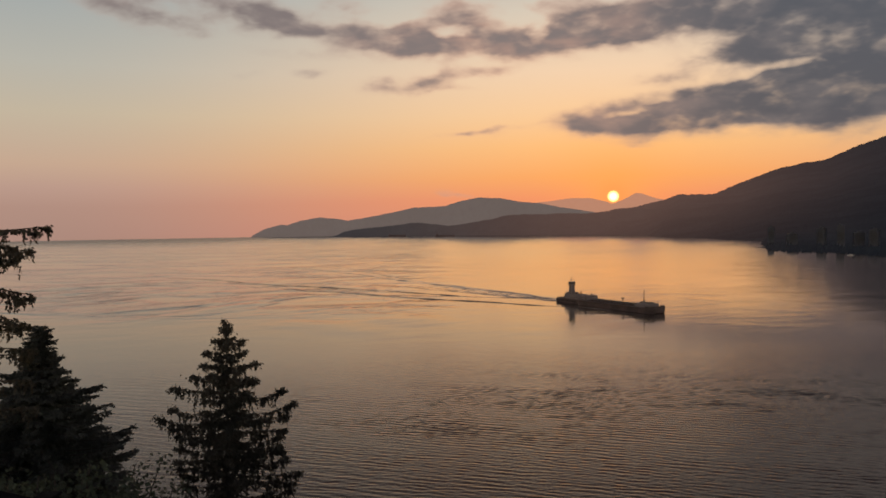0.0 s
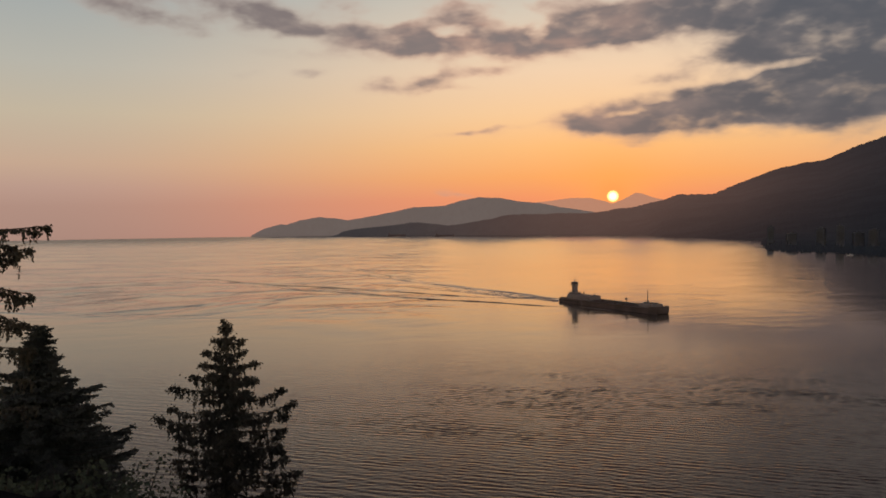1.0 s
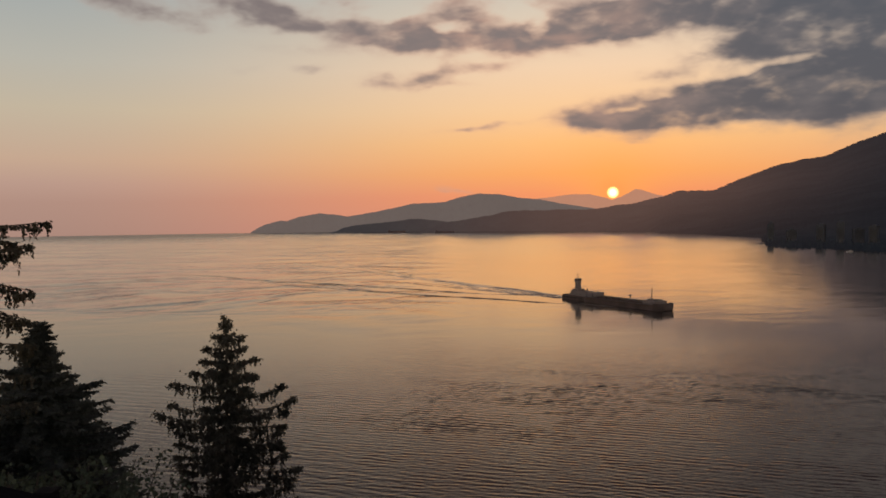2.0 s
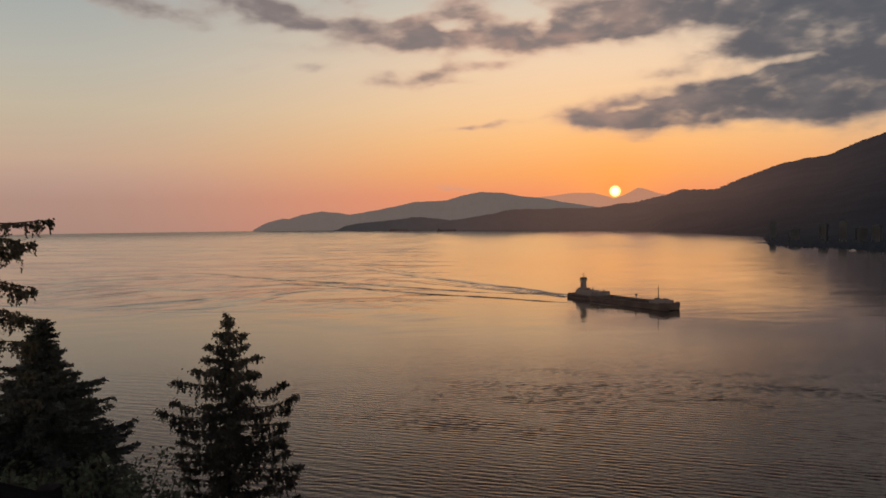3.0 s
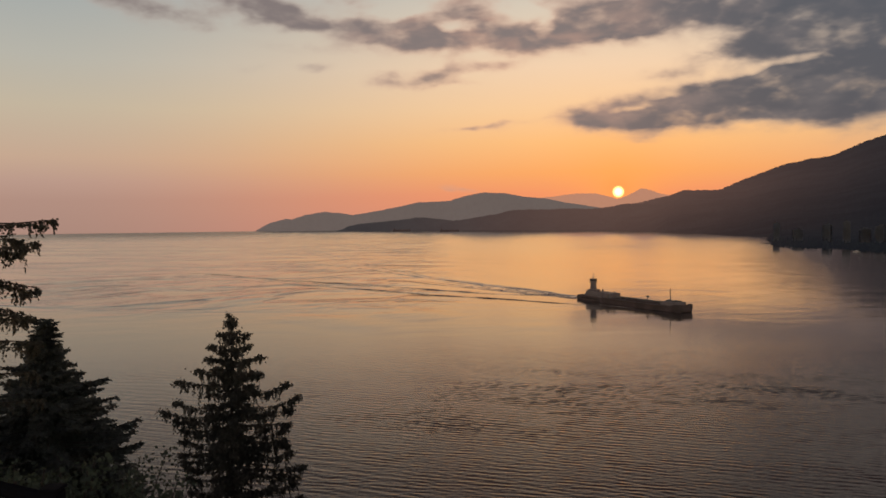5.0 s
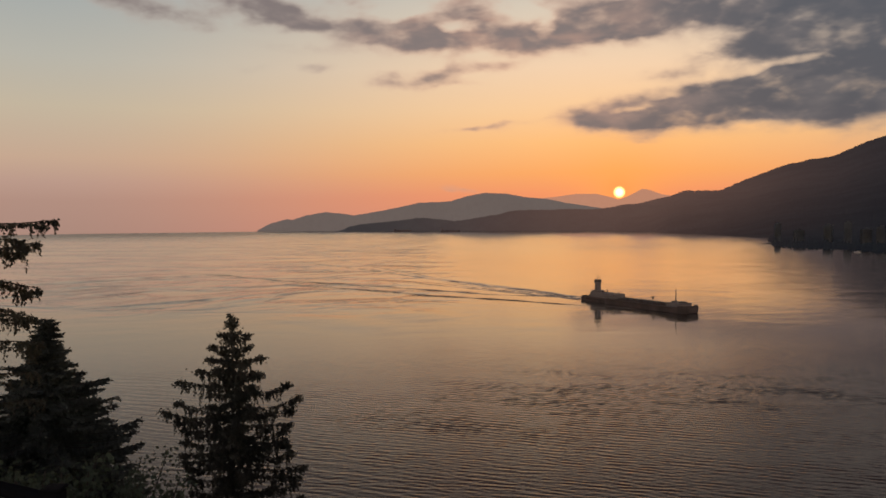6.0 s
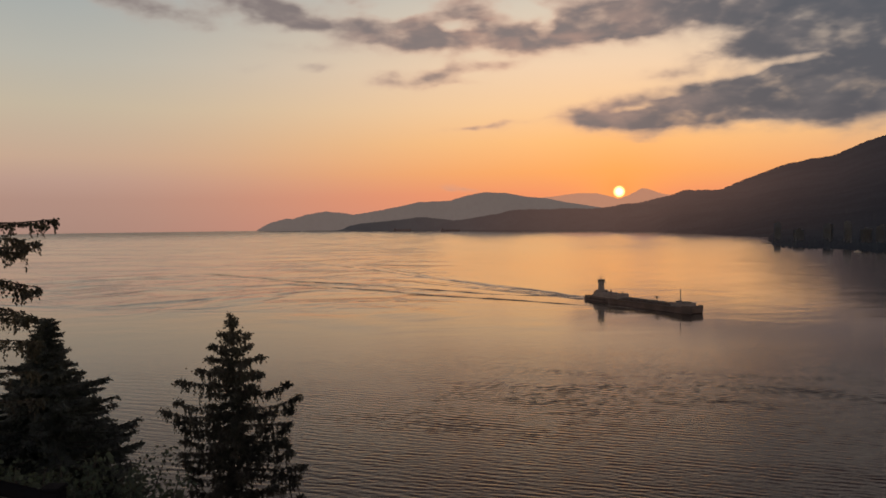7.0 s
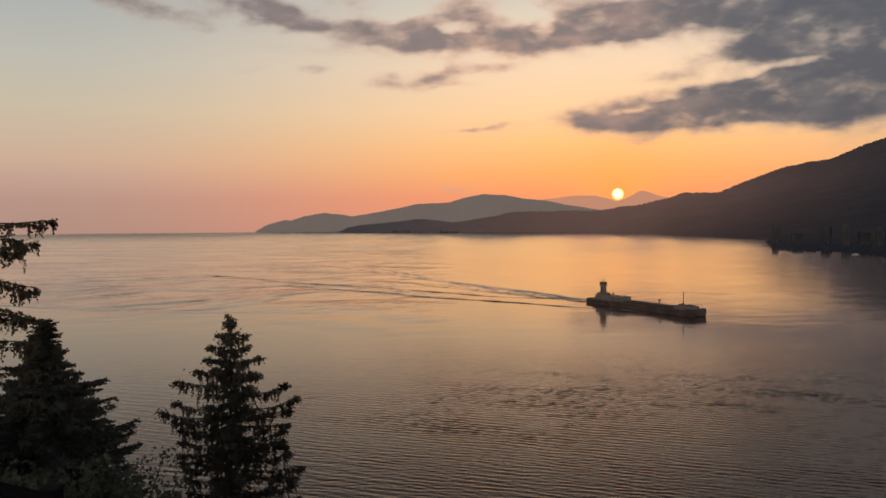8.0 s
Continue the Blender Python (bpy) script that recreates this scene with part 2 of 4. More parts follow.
def water_material(name, near_y=470.0):
    """Sea water: dark body, ripples on the near tide rip, slicks further out."""
    mat = bpy.data.materials.new(name)
    mat.use_nodes = True
    m = Tree(mat.node_tree)
    p = m.t.nodes["Principled BSDF"]
    p.inputs["Base Color"].default_value = (0.007, 0.009, 0.010, 1)
    p.inputs["IOR"].default_value = 1.34
    p.inputs["Coat IOR"].default_value, p.inputs["Coat Roughness"].default_value = 1.33, 0.10
    place = m.node("ShaderNodeNewGeometry").outputs["Position"]
    drift = m.node("ShaderNodeTexCoord").outputs["Object"]
    sep = m.node("ShaderNodeSeparateXYZ")
    m.put(sep.inputs[0], place)
    # slicks and wind patches, long across the channel
    patch = m.noise(m.mapping(place, rot=(0, 0, -10), scale=(210.0, 90.0, 1), kind="TEXTURE"), 1.0, 4.0, 0.55, 0.8)
    band = m.math("ADD", sep.outputs[1], m.math("MULTIPLY", m.math("SUBTRACT", patch, 0.5), 170.0))
    chop = m.span(band, near_y, near_y - 230, 0.05, 1.0)
    # the edge of the tide rip, where the chop stands highest
    edge = m.noise(m.mapping(place, scale=(60.0, 26.0, 1), kind="TEXTURE"), 1.0, 3.0, 0.6, 0.4)
    rip_line = m.math("SUBTRACT", m.math("ADD", sep.outputs[1], m.math("MULTIPLY", m.math("SUBTRACT", edge, 0.5), 60.0)),
                      m.math("ADD", m.math("MULTIPLY", m.math("MINIMUM", sep.outputs[0], 90.0), 0.42), 256.0))
    rip = m.math("MULTIPLY", m.span(m.math("ABSOLUTE", rip_line), 26.0, 2.0), m.span(sep.outputs[0], -30.0, 50.0, 0.25, 1.0))
    # crests; the long old swell lies aslant further out
    swell = m.noise(m.mapping(drift, rot=(0, 0, -12), scale=(9.0, 2.5, 1), kind="TEXTURE"), 1.0, 3.0, 0.55, 0.35)
    small = m.noise(m.mapping(drift, rot=(0, 0, -4), scale=(2.8, 0.95, 1), kind="TEXTURE"), 1.0, 3.0, 0.6, 0.3)
    ring = m.node("ShaderNodeTexWave", wave_type="BANDS", bands_direction="Y", wave_profile="SIN")
    m.put(ring.inputs["Vector"], m.mapping(drift, rot=(0, 0, -15), scale=(22.0, 17.0, 1), kind="TEXTURE"))
    for k, v in (("Scale", 1.0), ("Distortion", 5.0), ("Detail", 2.0), ("Detail Scale", 1.2)):
        ring.inputs[k].default_value = v
    height = m.math("ADD", m.math("MULTIPLY", swell, 0.06), m.math("MULTIPLY", small, 0.14))
    height = m.math("ADD", height, m.math("MULTIPLY", ring.outputs["Fac"], m.span(patch, 0.42, 0.62, 0.0, 0.06)))
    steep = m.noise(m.mapping(drift, rot=(0, 0, -8), scale=(3.2, 1.5, 1), kind="TEXTURE"), 1.0, 2.0, 0.5, 0.3)
    height = m.math("ADD", height, m.math("MULTIPLY", m.math("MULTIPLY", steep, rip), 0.015))
    amount = m.math("ADD", chop, m.math("MULTIPLY", rip, 0.1))
    roll = m.noise(m.mapping(place, rot=(0, 0, 40), scale=(140.0, 30.0, 1), kind="TEXTURE"), 1.0, 2.0, 0.5, 0.6)
    mottle = m.noise(m.mapping(place, rot=(0, 0, 18), scale=(75.0, 42.0, 1), kind="TEXTURE"), 1.0, 3.0, 0.55, 0.9)
    mottled = m.math("MULTIPLY", m.math("MULTIPLY", mottle, m.span(sep.outputs[1], 380.0, 470.0)), m.span(sep.outputs[1], 1500.0, 800.0, 0.2, 0.6))
    calm = m.math("MULTIPLY", m.math("MULTIPLY", m.span(sep.outputs[1], 470.0, 620.0), m.span(sep.outputs[0], 60.0, -80.0)), m.span(patch, 0.40, 0.60))
    b = m.node("ShaderNodeBump")
    b.inputs["Distance"].default_value = 0.6
    b.inputs["Strength"].default_value = 1.0
    deep = m.math("ADD", m.math("MULTIPLY", roll, m.math("MULTIPLY", calm, 3.0)), mottled)
    m.put(b.inputs["Height"], m.math("ADD", m.math("MULTIPLY", height, amount), deep))
    # far normals leaned to the terrace, like wave fronts, to mirror brighter sky
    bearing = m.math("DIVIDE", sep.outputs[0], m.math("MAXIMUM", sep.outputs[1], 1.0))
    lean_zone = m.math("MULTIPLY", m.span(sep.outputs[1], 620.0, 1700.0, smooth=False), m.span(bearing, 0.80, 0.60))
    lean = m.math("MULTIPLY", m.math("MULTIPLY", lean_zone, m.math("MULTIPLY", m.span(mottle, 0.3, 0.7, -0.029, -0.037), m.span(bearing, 0.38, 0.52, 1.0, 1.45))), m.span(sep.outputs[1], 1700.0, 3800.0, 1.0, 1.3))
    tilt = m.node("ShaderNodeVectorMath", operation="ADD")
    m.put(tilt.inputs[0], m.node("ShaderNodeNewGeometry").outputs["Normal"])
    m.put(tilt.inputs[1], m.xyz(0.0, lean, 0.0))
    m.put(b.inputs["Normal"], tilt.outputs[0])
    m.put(p.inputs["Normal"], b.outputs[0])
    m.put(p.inputs["Coat Normal"], b.outputs[0])
    # a coat adds a second reflection, to brighten the further water
    coat = m.math("MULTIPLY", m.span(sep.outputs[1], 220.0, 900.0, 0.08, 0.75), m.math("SUBTRACT", 1.0, m.math("MULTIPLY", lean_zone, 0.3)))
    # the added reflection grows with bearing: brighter on the right, dimmer on the left
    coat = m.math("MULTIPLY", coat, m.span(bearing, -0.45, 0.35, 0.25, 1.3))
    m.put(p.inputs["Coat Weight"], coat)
    far = m.span(sep.outputs[1], 330.0, 700.0, 0.0, 0.01)
    open_sea = m.math("MULTIPLY", m.span(sep.outputs[1], 2000.0, 4200.0, 0.0, 0.22), m.span(sep.outputs[0], -300.0, -1100.0))
    m.put(p.inputs["Roughness"], m.math("ADD", m.span(patch, 0.35, 0.65, 0.08, 0.11), m.math("ADD", far, open_sea)))
    return mat


def foliage_material(name, base, tip):
    mat = bpy.data.materials.new(name)
    mat.use_nodes = True
    m = Tree(mat.node_tree)
    p = m.t.nodes["Principled BSDF"]
    rnd = m.node("ShaderNodeNewGeometry").outputs["Random Per Island"]
    pos = m.node("ShaderNodeTexCoord").outputs["Object"]
    col = m.mix(rnd, (*base, 1), (*tip, 1))
    col = m.mix(m.span(m.noise(pos, 0.5, 3.0), 0.35, 0.7), col, (base[0] * 0.6, base[1] * 0.6, base[2] * 0.6, 1))
    m.put(p.inputs["Base Color"], col)
    p.inputs["Roughness"].default_value = 0.75
    p.inputs["Specular IOR Level"].default_value = 0.2
    thin = m.node("ShaderNodeBsdfTranslucent")
    m.put(thin.inputs[0], col)
    blend = m.node("ShaderNodeMixShader")
    blend.inputs[0].default_value = 0.25
    m.put(blend.inputs[1], p.outputs[0])
    m.put(blend.inputs[2], thin.outputs[0])
    m.put(m.t.nodes["Material Output"].inputs[0], blend.outputs[0])
    return mat


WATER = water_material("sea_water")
FOREST = haze_material("forest_slope_in_haze")
MOUNTAIN = haze_material("mountain_slope_in_haze", (0.014, 0.014, 0.018))
# both far ridges have their haze painted in as emission
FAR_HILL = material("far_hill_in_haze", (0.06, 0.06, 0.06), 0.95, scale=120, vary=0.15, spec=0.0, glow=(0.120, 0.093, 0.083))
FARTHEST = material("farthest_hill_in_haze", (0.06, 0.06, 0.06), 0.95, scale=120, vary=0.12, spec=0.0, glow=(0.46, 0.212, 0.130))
SOIL = material("forest_floor", (0.06, 0.05, 0.035), 0.95, scale=2, bump=0.05)
BARK = material("bark", (0.06, 0.045, 0.035), 0.95, scale=0.5, bump=0.03)
NEEDLES = foliage_material("cedar_sprays", (0.070, 0.068, 0.052), (0.12, 0.098, 0.072))
FIR = foliage_material("fir_needles", (0.090, 0.095, 0.082), (0.120, 0.120, 0.100))
LEAVES = foliage_material("broad_leaves", (0.065, 0.080, 0.054), (0.095, 0.110, 0.070))
HULL = material("hull_paint", (0.075, 0.048, 0.046), 0.55, scale=3, bump=0.01)
RUST = material("rusty_steel", (0.085, 0.05, 0.04), 0.8, scale=2, bump=0.01)
DECK = material("deck_paint", (0.11, 0.075, 0.065), 0.8, scale=3)
CREAM = material("cream_paint", (0.21, 0.17, 0.165), 0.5, scale=2, vary=0.12)
GLASS = material("dark_glass", (0.02, 0.025, 0.03), 0.08, scale=3)
STEEL = material("painted_steel", (0.16, 0.15, 0.14), 0.5, 0.3, scale=1)
TYRE = material("black_rubber", (0.02, 0.02, 0.02), 0.85)
IRON = material("black_iron", (0.010, 0.010, 0.013), 0.8, 0.0, scale=0.3, spec=0.04)
CONCRETE = material("grey_concrete", (0.060, 0.066, 0.082), 0.85, scale=6, vary=0.15)
PANES = material("tower_panes", (0.035, 0.040, 0.052), 0.5, scale=6)
# haze before the far ships, painted in as faint emission
FAR_STEEL = material("far_ship_in_haze", (0.08, 0.05, 0.045), 0.8, scale=8, vary=0.2, glow=(0.014, 0.010, 0.010))
BOAT_WHITE = material("white_gelcoat", (0.36, 0.36, 0.37), 0.3, scale=2, vary=0.05)
ROCK = material("shore_rock", (0.10, 0.095, 0.09), 0.9, scale=6, bump=0.2)


# ---------------------------------------------------------------- mesh help
def mesh_from(name, verts, faces, mat, smooth=False):
    me = bpy.data.meshes.new(name)
    me.from_pydata([tuple(v) for v in verts], [], [tuple(f) for f in faces])
    me.materials.append(mat)
    if smooth:
        me.polygons.foreach_set("use_smooth", [True] * len(me.polygons))
    me.update()
    return me


def part(name, bm, mat, parent=None, label="", smooth=False):
    """Links a bmesh as one object under a thing or a part."""
    me = bpy.data.meshes.new(name)
    bmesh.ops.recalc_face_normals(bm, faces=bm.faces)
    bm.to_mesh(me)
    bm.free()
    me.materials.append(mat)
    if smooth:
        me.polygons.foreach_set("use_smooth", [True] * len(me.polygons))
    ob = new(name, me)
    if parent is not None:
        ob.parent = parent
    if label:
        ob["label"] = label
    return ob


def block(bm, x0, x1, y0, y1, z0, z1, bevel=0.0):
    made = bmesh.ops.create_cube(bm, size=1.0)
    bmesh.ops.scale(bm, vec=(x1 - x0, y1 - y0, z1 - z0), verts=made["verts"])
    bmesh.ops.translate(bm, vec=((x0 + x1) / 2, (y0 + y1) / 2, (z0 + z1) / 2), verts=made["verts"])
    if bevel:
        edges = list({e for v in made["verts"] for e in v.link_edges})
        bmesh.ops.bevel(bm, geom=edges, offset=bevel, segments=2, affect="EDGES")
    return bm


def box(x0, x1, y0, y1, z0, z1, bevel=0.0):
    return block(bmesh.new(), x0, x1, y0, y1, z0, z1, bevel)


def rod(bm, a, b, r0, r1=None, sides=8):
    a, b = Vector(a), Vector(b)
    r1 = r0 if r1 is None else r1
    turn = (b - a).to_track_quat("Z", "Y").to_matrix().to_4x4()
    bmesh.ops.create_cone(bm, cap_ends=True, segments=sides, radius1=r0, radius2=max(r1, 0.001), depth=(b - a).length,
                          matrix=Matrix.Translation((a + b) / 2) @ turn)
    return bm


def loft(rings, close=True):
    """A skin over rings of equal count."""
    bm = bmesh.new()
    rows = [[bm.verts.new(p) for p in r] for r in rings]
    n = len(rings[0])
    for a, b in zip(rows, rows[1:]):
        for i in range(n):
            j = (i + 1) % n
            bm.faces.new((a[i], a[j], b[j], b[i]))
    if close:
        bm.faces.new(rows[0][::-1])
        bm.faces.new(rows[-1])
    return bm


# ---------------------------------------------------------------- sea
def build_sea():
    """One round sheet of water that ends at the horizon."""
    radii = [0.0, 40, 90, 160, 260, 400, 600, 900, 1400, 2200, 3300, SEA_RADIUS]
    n = 180
    verts, faces = [(0, 0, 0)], []
    for r in radii[1:]:
        verts += [(r * math.sin(2 * math.pi * k / n), r * math.cos(2 * math.pi * k / n), 0) for k in range(n)]
    for k in range(n):
        faces.append((0, 1 + (k + 1) % n, 1 + k))
    for i in range(len(radii) - 2):
        a, b = 1 + i * n, 1 + (i + 1) * n
        for k in range(n):
            j = (k + 1) % n
            faces.append((a + k, a + j, b + j, b + k))
    ob = new("water", mesh_from("water", verts, faces, WATER))
    return tagged(ob, "calm sea water with fine ripples mirroring the sunset", "water", kind="structure")


water = build_sea()


def build_chop():
    """The ruffled near water: many small wave trains on a grid whose rim dips under the calm sheet."""
    rng = np.random.default_rng(7)
    bearing, reach = np.radians(np.arange(-33.0, 35.0, 0.2)), 98 * np.exp(np.arange(0, 1.6, 0.0017))
    turn, dist = np.meshgrid(bearing, reach, indexing="ij")
    x, y = dist * np.sin(turn), dist * np.cos(turn)

    def trains(count, lo, hi, heading, fan, power=1.0):
        out, quad = np.zeros_like(x), np.zeros_like(x)
        for _ in range(count):
            wl = lo * (hi / lo) ** rng.random()
            a = radians(heading + rng.normal(0, fan))
            k = 2 * math.pi / wl
            bend = 1.2 * np.sin((x * math.cos(a * 3) + y * math.sin(a * 5)) * k * 0.06 + rng.uniform(0, 6.3))
            phase = k * (x * math.sin(a) + y * math.cos(a)) + rng.uniform(0, 6.3) + bend
            out += wl ** power * np.sin(phase)
            quad += wl ** power * np.cos(phase)
        # groups of waves are evened out a little
        swing = np.hypot(out, quad)
        return out / math.sqrt(count) * (swing.mean() / (swing + 0.15 * swing.mean())) ** 0.65

    def patches(scale, count=9):
        out = np.zeros_like(x)
        for _ in range(count):
            a, k = rng.uniform(0, 6.3), 2 * math.pi / (scale * rng.uniform(0.6, 1.6))
            out += np.sin(k * (x * math.cos(a) + 1.8 * y * math.sin(a)) + rng.uniform(0, 6.3))
        return out / math.sqrt(count)

    long_waves = trains(60, 1.8, 3.3, 24, 9)
    cross = trains(80, 1.4, 2.6, 12, 20)
    lumps = trains(60, 1.7, 3.4, 6, 20)
    wander = patches(110)
    near = np.clip((450 + 28 * wander - y) / 140, 0, 1) ** 1.2
    gusts = np.clip(0.9 + 0.22 * patches(60), 0.5, 1.35)
    line = np.interp(x, [-60, -15, 44, 90, 113, 156, 220], [256, 248, 274, 291, 294, 280, 262]) + 6 * patches(45)
    rip = np.exp(-((y - line) / 46.0) ** 2) * np.clip((x + 80) / 90, 0.2, 1) * np.clip(0.95 + 0.12 * patches(40), 0.7, 1.15)
    z = near * gusts * (1 + 1.2 * rip) * (0.0125 * long_waves + 0.011 * cross) + 0.003 * rip * lumps
    rim = np.minimum.reduce([(turn - bearing[0]) / 0.03, (bearing[-1] - turn) / 0.03, (dist - reach[0]) / 8, (reach[-1] - dist) / 200])
    rim = np.clip(rim, 0, 1)
    z = z + 0.20 - 0.24 * (1 - rim * rim * (3 - 2 * rim))
    idx = np.arange(x.size).reshape(x.shape)
    quads = np.stack([idx[:-1, :-1], idx[1:, :-1], idx[1:, 1:], idx[:-1, 1:]], -1).reshape(-1, 4)
    me = bpy.data.meshes.new("water_chop")
    co = np.stack([x, y, z], -1).reshape(-1, 3)
    me.vertices.add(len(co))
    me.vertices.foreach_set("co", co.ravel())
    me.loops.add(quads.size)
    me.loops.foreach_set("vertex_index", quads.ravel())
    me.polygons.add(len(quads))
    me.polygons.foreach_set("loop_start", np.arange(len(quads)) * 4)
    me.polygons.foreach_set("use_smooth", np.ones(len(quads), dtype=bool))
    me.update()
    me.validate()
    me.materials.append(WATER)
    ob = new("water_chop", me)
    return tagged(ob, "ruffled tide-rip water with small crests below the cliff", "water", kind="stuff")


chop = build_chop()


# ---------------------------------------------------------------- land
def knots(deg, table, col):
    return np.interp(deg, [k[0] for k in table], [k[col] for k in table])


def hill(name, crest, shore_r, back, mat, label, step=0.1, rows=46, rough=1.0, steep=1.0, seed=0, kind="structure"):
    """A ridge of land. crest: bearing, distance, height; shore_r: bearing, distance of the waterline."""
    a0, a1 = crest[0][0], crest[-1][0]
    degs = np.arange(a0, a1 + step, step)
    verts, faces = [], []
    for d in degs:
        rc, hc = knots(d, crest, 1), knots(d, crest, 2)
        rs = min(knots(d, shore_r, 1), rc - 5)
        for k in range(rows + 1):
            u = k / rows
            if u < 0.8:
                s = u / 0.8
                r = rs + (rc - rs) * s
                hgt = hc * (s ** steep) * (1 - 0.12 * math.sin(math.pi * s))
            else:
                s = (u - 0.8) / 0.2
                r = rc + back * s
                hgt = hc * (1 - s * s)
            x, y = r * math.sin(radians(d)), r * math.cos(radians(d))
            w = min(1.0, hgt / 25.0)
            n1 = noise.noise((x * 0.004 + seed, y * 0.004, 0.3)) * 16 * w
            n2 = noise.noise((x * 0.02, y * 0.02 + seed, 1.3)) * 5 * w
            n3 = noise.noise((x * 0.09, y * 0.09, 2.3 + seed)) * 4.5 * w
            if 0.5 < u <= 1.0:
                n1 *= 0.35
            z = hgt + (n1 + n2 + n3) * rough
            if k == 0:
                z = -3.0
            if k == rows:
                z = -3.0
            verts.append((x, y, z))
    m = rows + 1
    for i in range(len(degs) - 1):
        for k in range(rows):
            faces.append((i * m + k, (i + 1) * m + k, (i + 1) * m + k + 1, i * m + k + 1))
    ob = new(name, mesh_from(name, verts, faces, mat, smooth=True))
    return tagged(ob, label, "mountain", kind=kind)


# bearing and distance of the waterline from the foot of the terrace
NEAR_SHORE = [(10.6, 4100), (12.5, 4000), (15.3, 3570), (16.4, 3180), (19.1, 2950), (20.4, 2730), (22.3, 2540), (22.95, 2430), (23.15, 1960), (23.4, 1830),
              (24.6, 1705), (28.0, 1640), (30.2, 1530), (36.0, 1300), (46.0, 1000), (60.0, 900)]
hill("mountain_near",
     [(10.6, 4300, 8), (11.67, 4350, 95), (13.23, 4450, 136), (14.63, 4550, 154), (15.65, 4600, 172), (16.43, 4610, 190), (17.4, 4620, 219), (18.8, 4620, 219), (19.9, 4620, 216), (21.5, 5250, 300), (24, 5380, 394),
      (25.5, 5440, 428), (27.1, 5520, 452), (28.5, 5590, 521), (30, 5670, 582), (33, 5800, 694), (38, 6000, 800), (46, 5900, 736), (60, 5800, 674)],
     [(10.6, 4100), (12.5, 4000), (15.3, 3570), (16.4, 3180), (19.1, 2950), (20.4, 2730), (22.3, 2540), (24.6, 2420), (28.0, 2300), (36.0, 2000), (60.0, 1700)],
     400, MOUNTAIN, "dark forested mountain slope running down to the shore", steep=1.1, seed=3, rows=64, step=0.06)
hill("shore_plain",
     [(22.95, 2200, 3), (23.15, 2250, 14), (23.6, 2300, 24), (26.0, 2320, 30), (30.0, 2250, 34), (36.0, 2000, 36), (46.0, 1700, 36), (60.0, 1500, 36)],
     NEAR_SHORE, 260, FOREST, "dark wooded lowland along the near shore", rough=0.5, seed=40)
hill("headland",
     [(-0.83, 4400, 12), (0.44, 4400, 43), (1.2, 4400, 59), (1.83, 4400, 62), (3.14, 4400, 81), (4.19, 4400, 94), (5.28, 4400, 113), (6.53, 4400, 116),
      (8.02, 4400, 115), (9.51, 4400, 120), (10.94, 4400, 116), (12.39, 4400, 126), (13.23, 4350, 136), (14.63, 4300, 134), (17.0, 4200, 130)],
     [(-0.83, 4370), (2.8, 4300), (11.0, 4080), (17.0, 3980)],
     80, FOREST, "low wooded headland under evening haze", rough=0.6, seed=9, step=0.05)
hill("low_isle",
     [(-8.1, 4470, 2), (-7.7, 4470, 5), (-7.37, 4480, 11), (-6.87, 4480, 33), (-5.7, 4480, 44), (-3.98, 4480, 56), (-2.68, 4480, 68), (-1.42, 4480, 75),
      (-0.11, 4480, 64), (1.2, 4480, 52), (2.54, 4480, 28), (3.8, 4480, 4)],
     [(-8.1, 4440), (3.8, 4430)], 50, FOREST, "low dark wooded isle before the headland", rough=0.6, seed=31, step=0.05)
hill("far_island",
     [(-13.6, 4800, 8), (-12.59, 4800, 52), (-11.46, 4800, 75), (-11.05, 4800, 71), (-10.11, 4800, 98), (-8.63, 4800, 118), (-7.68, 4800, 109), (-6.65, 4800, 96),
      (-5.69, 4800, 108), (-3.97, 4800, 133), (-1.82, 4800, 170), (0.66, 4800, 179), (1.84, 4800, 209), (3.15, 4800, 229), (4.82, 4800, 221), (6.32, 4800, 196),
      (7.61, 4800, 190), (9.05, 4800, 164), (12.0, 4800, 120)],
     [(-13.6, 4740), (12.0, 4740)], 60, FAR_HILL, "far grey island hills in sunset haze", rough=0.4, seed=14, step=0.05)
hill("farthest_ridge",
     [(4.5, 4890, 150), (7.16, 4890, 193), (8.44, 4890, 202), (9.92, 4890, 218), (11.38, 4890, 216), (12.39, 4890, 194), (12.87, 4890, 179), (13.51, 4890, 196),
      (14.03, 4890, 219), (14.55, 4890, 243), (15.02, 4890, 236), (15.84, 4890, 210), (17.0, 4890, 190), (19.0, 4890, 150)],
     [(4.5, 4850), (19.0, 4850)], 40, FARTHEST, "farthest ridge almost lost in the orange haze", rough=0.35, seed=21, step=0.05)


def ground_at(x, y):
    """Height of the cliff top and its slope to the sea."""
    fall = 62.4 - 0.2 * min(max(y, 0.0), 5.0)
    if y > 5:
        fall -= (y - 5) * 0.92
    if y < -6:
        fall += (-6 - y) * 0.05
    side = max(abs(x) - 120, 0.0)
    return max(fall - side * 0.15, -4.0)


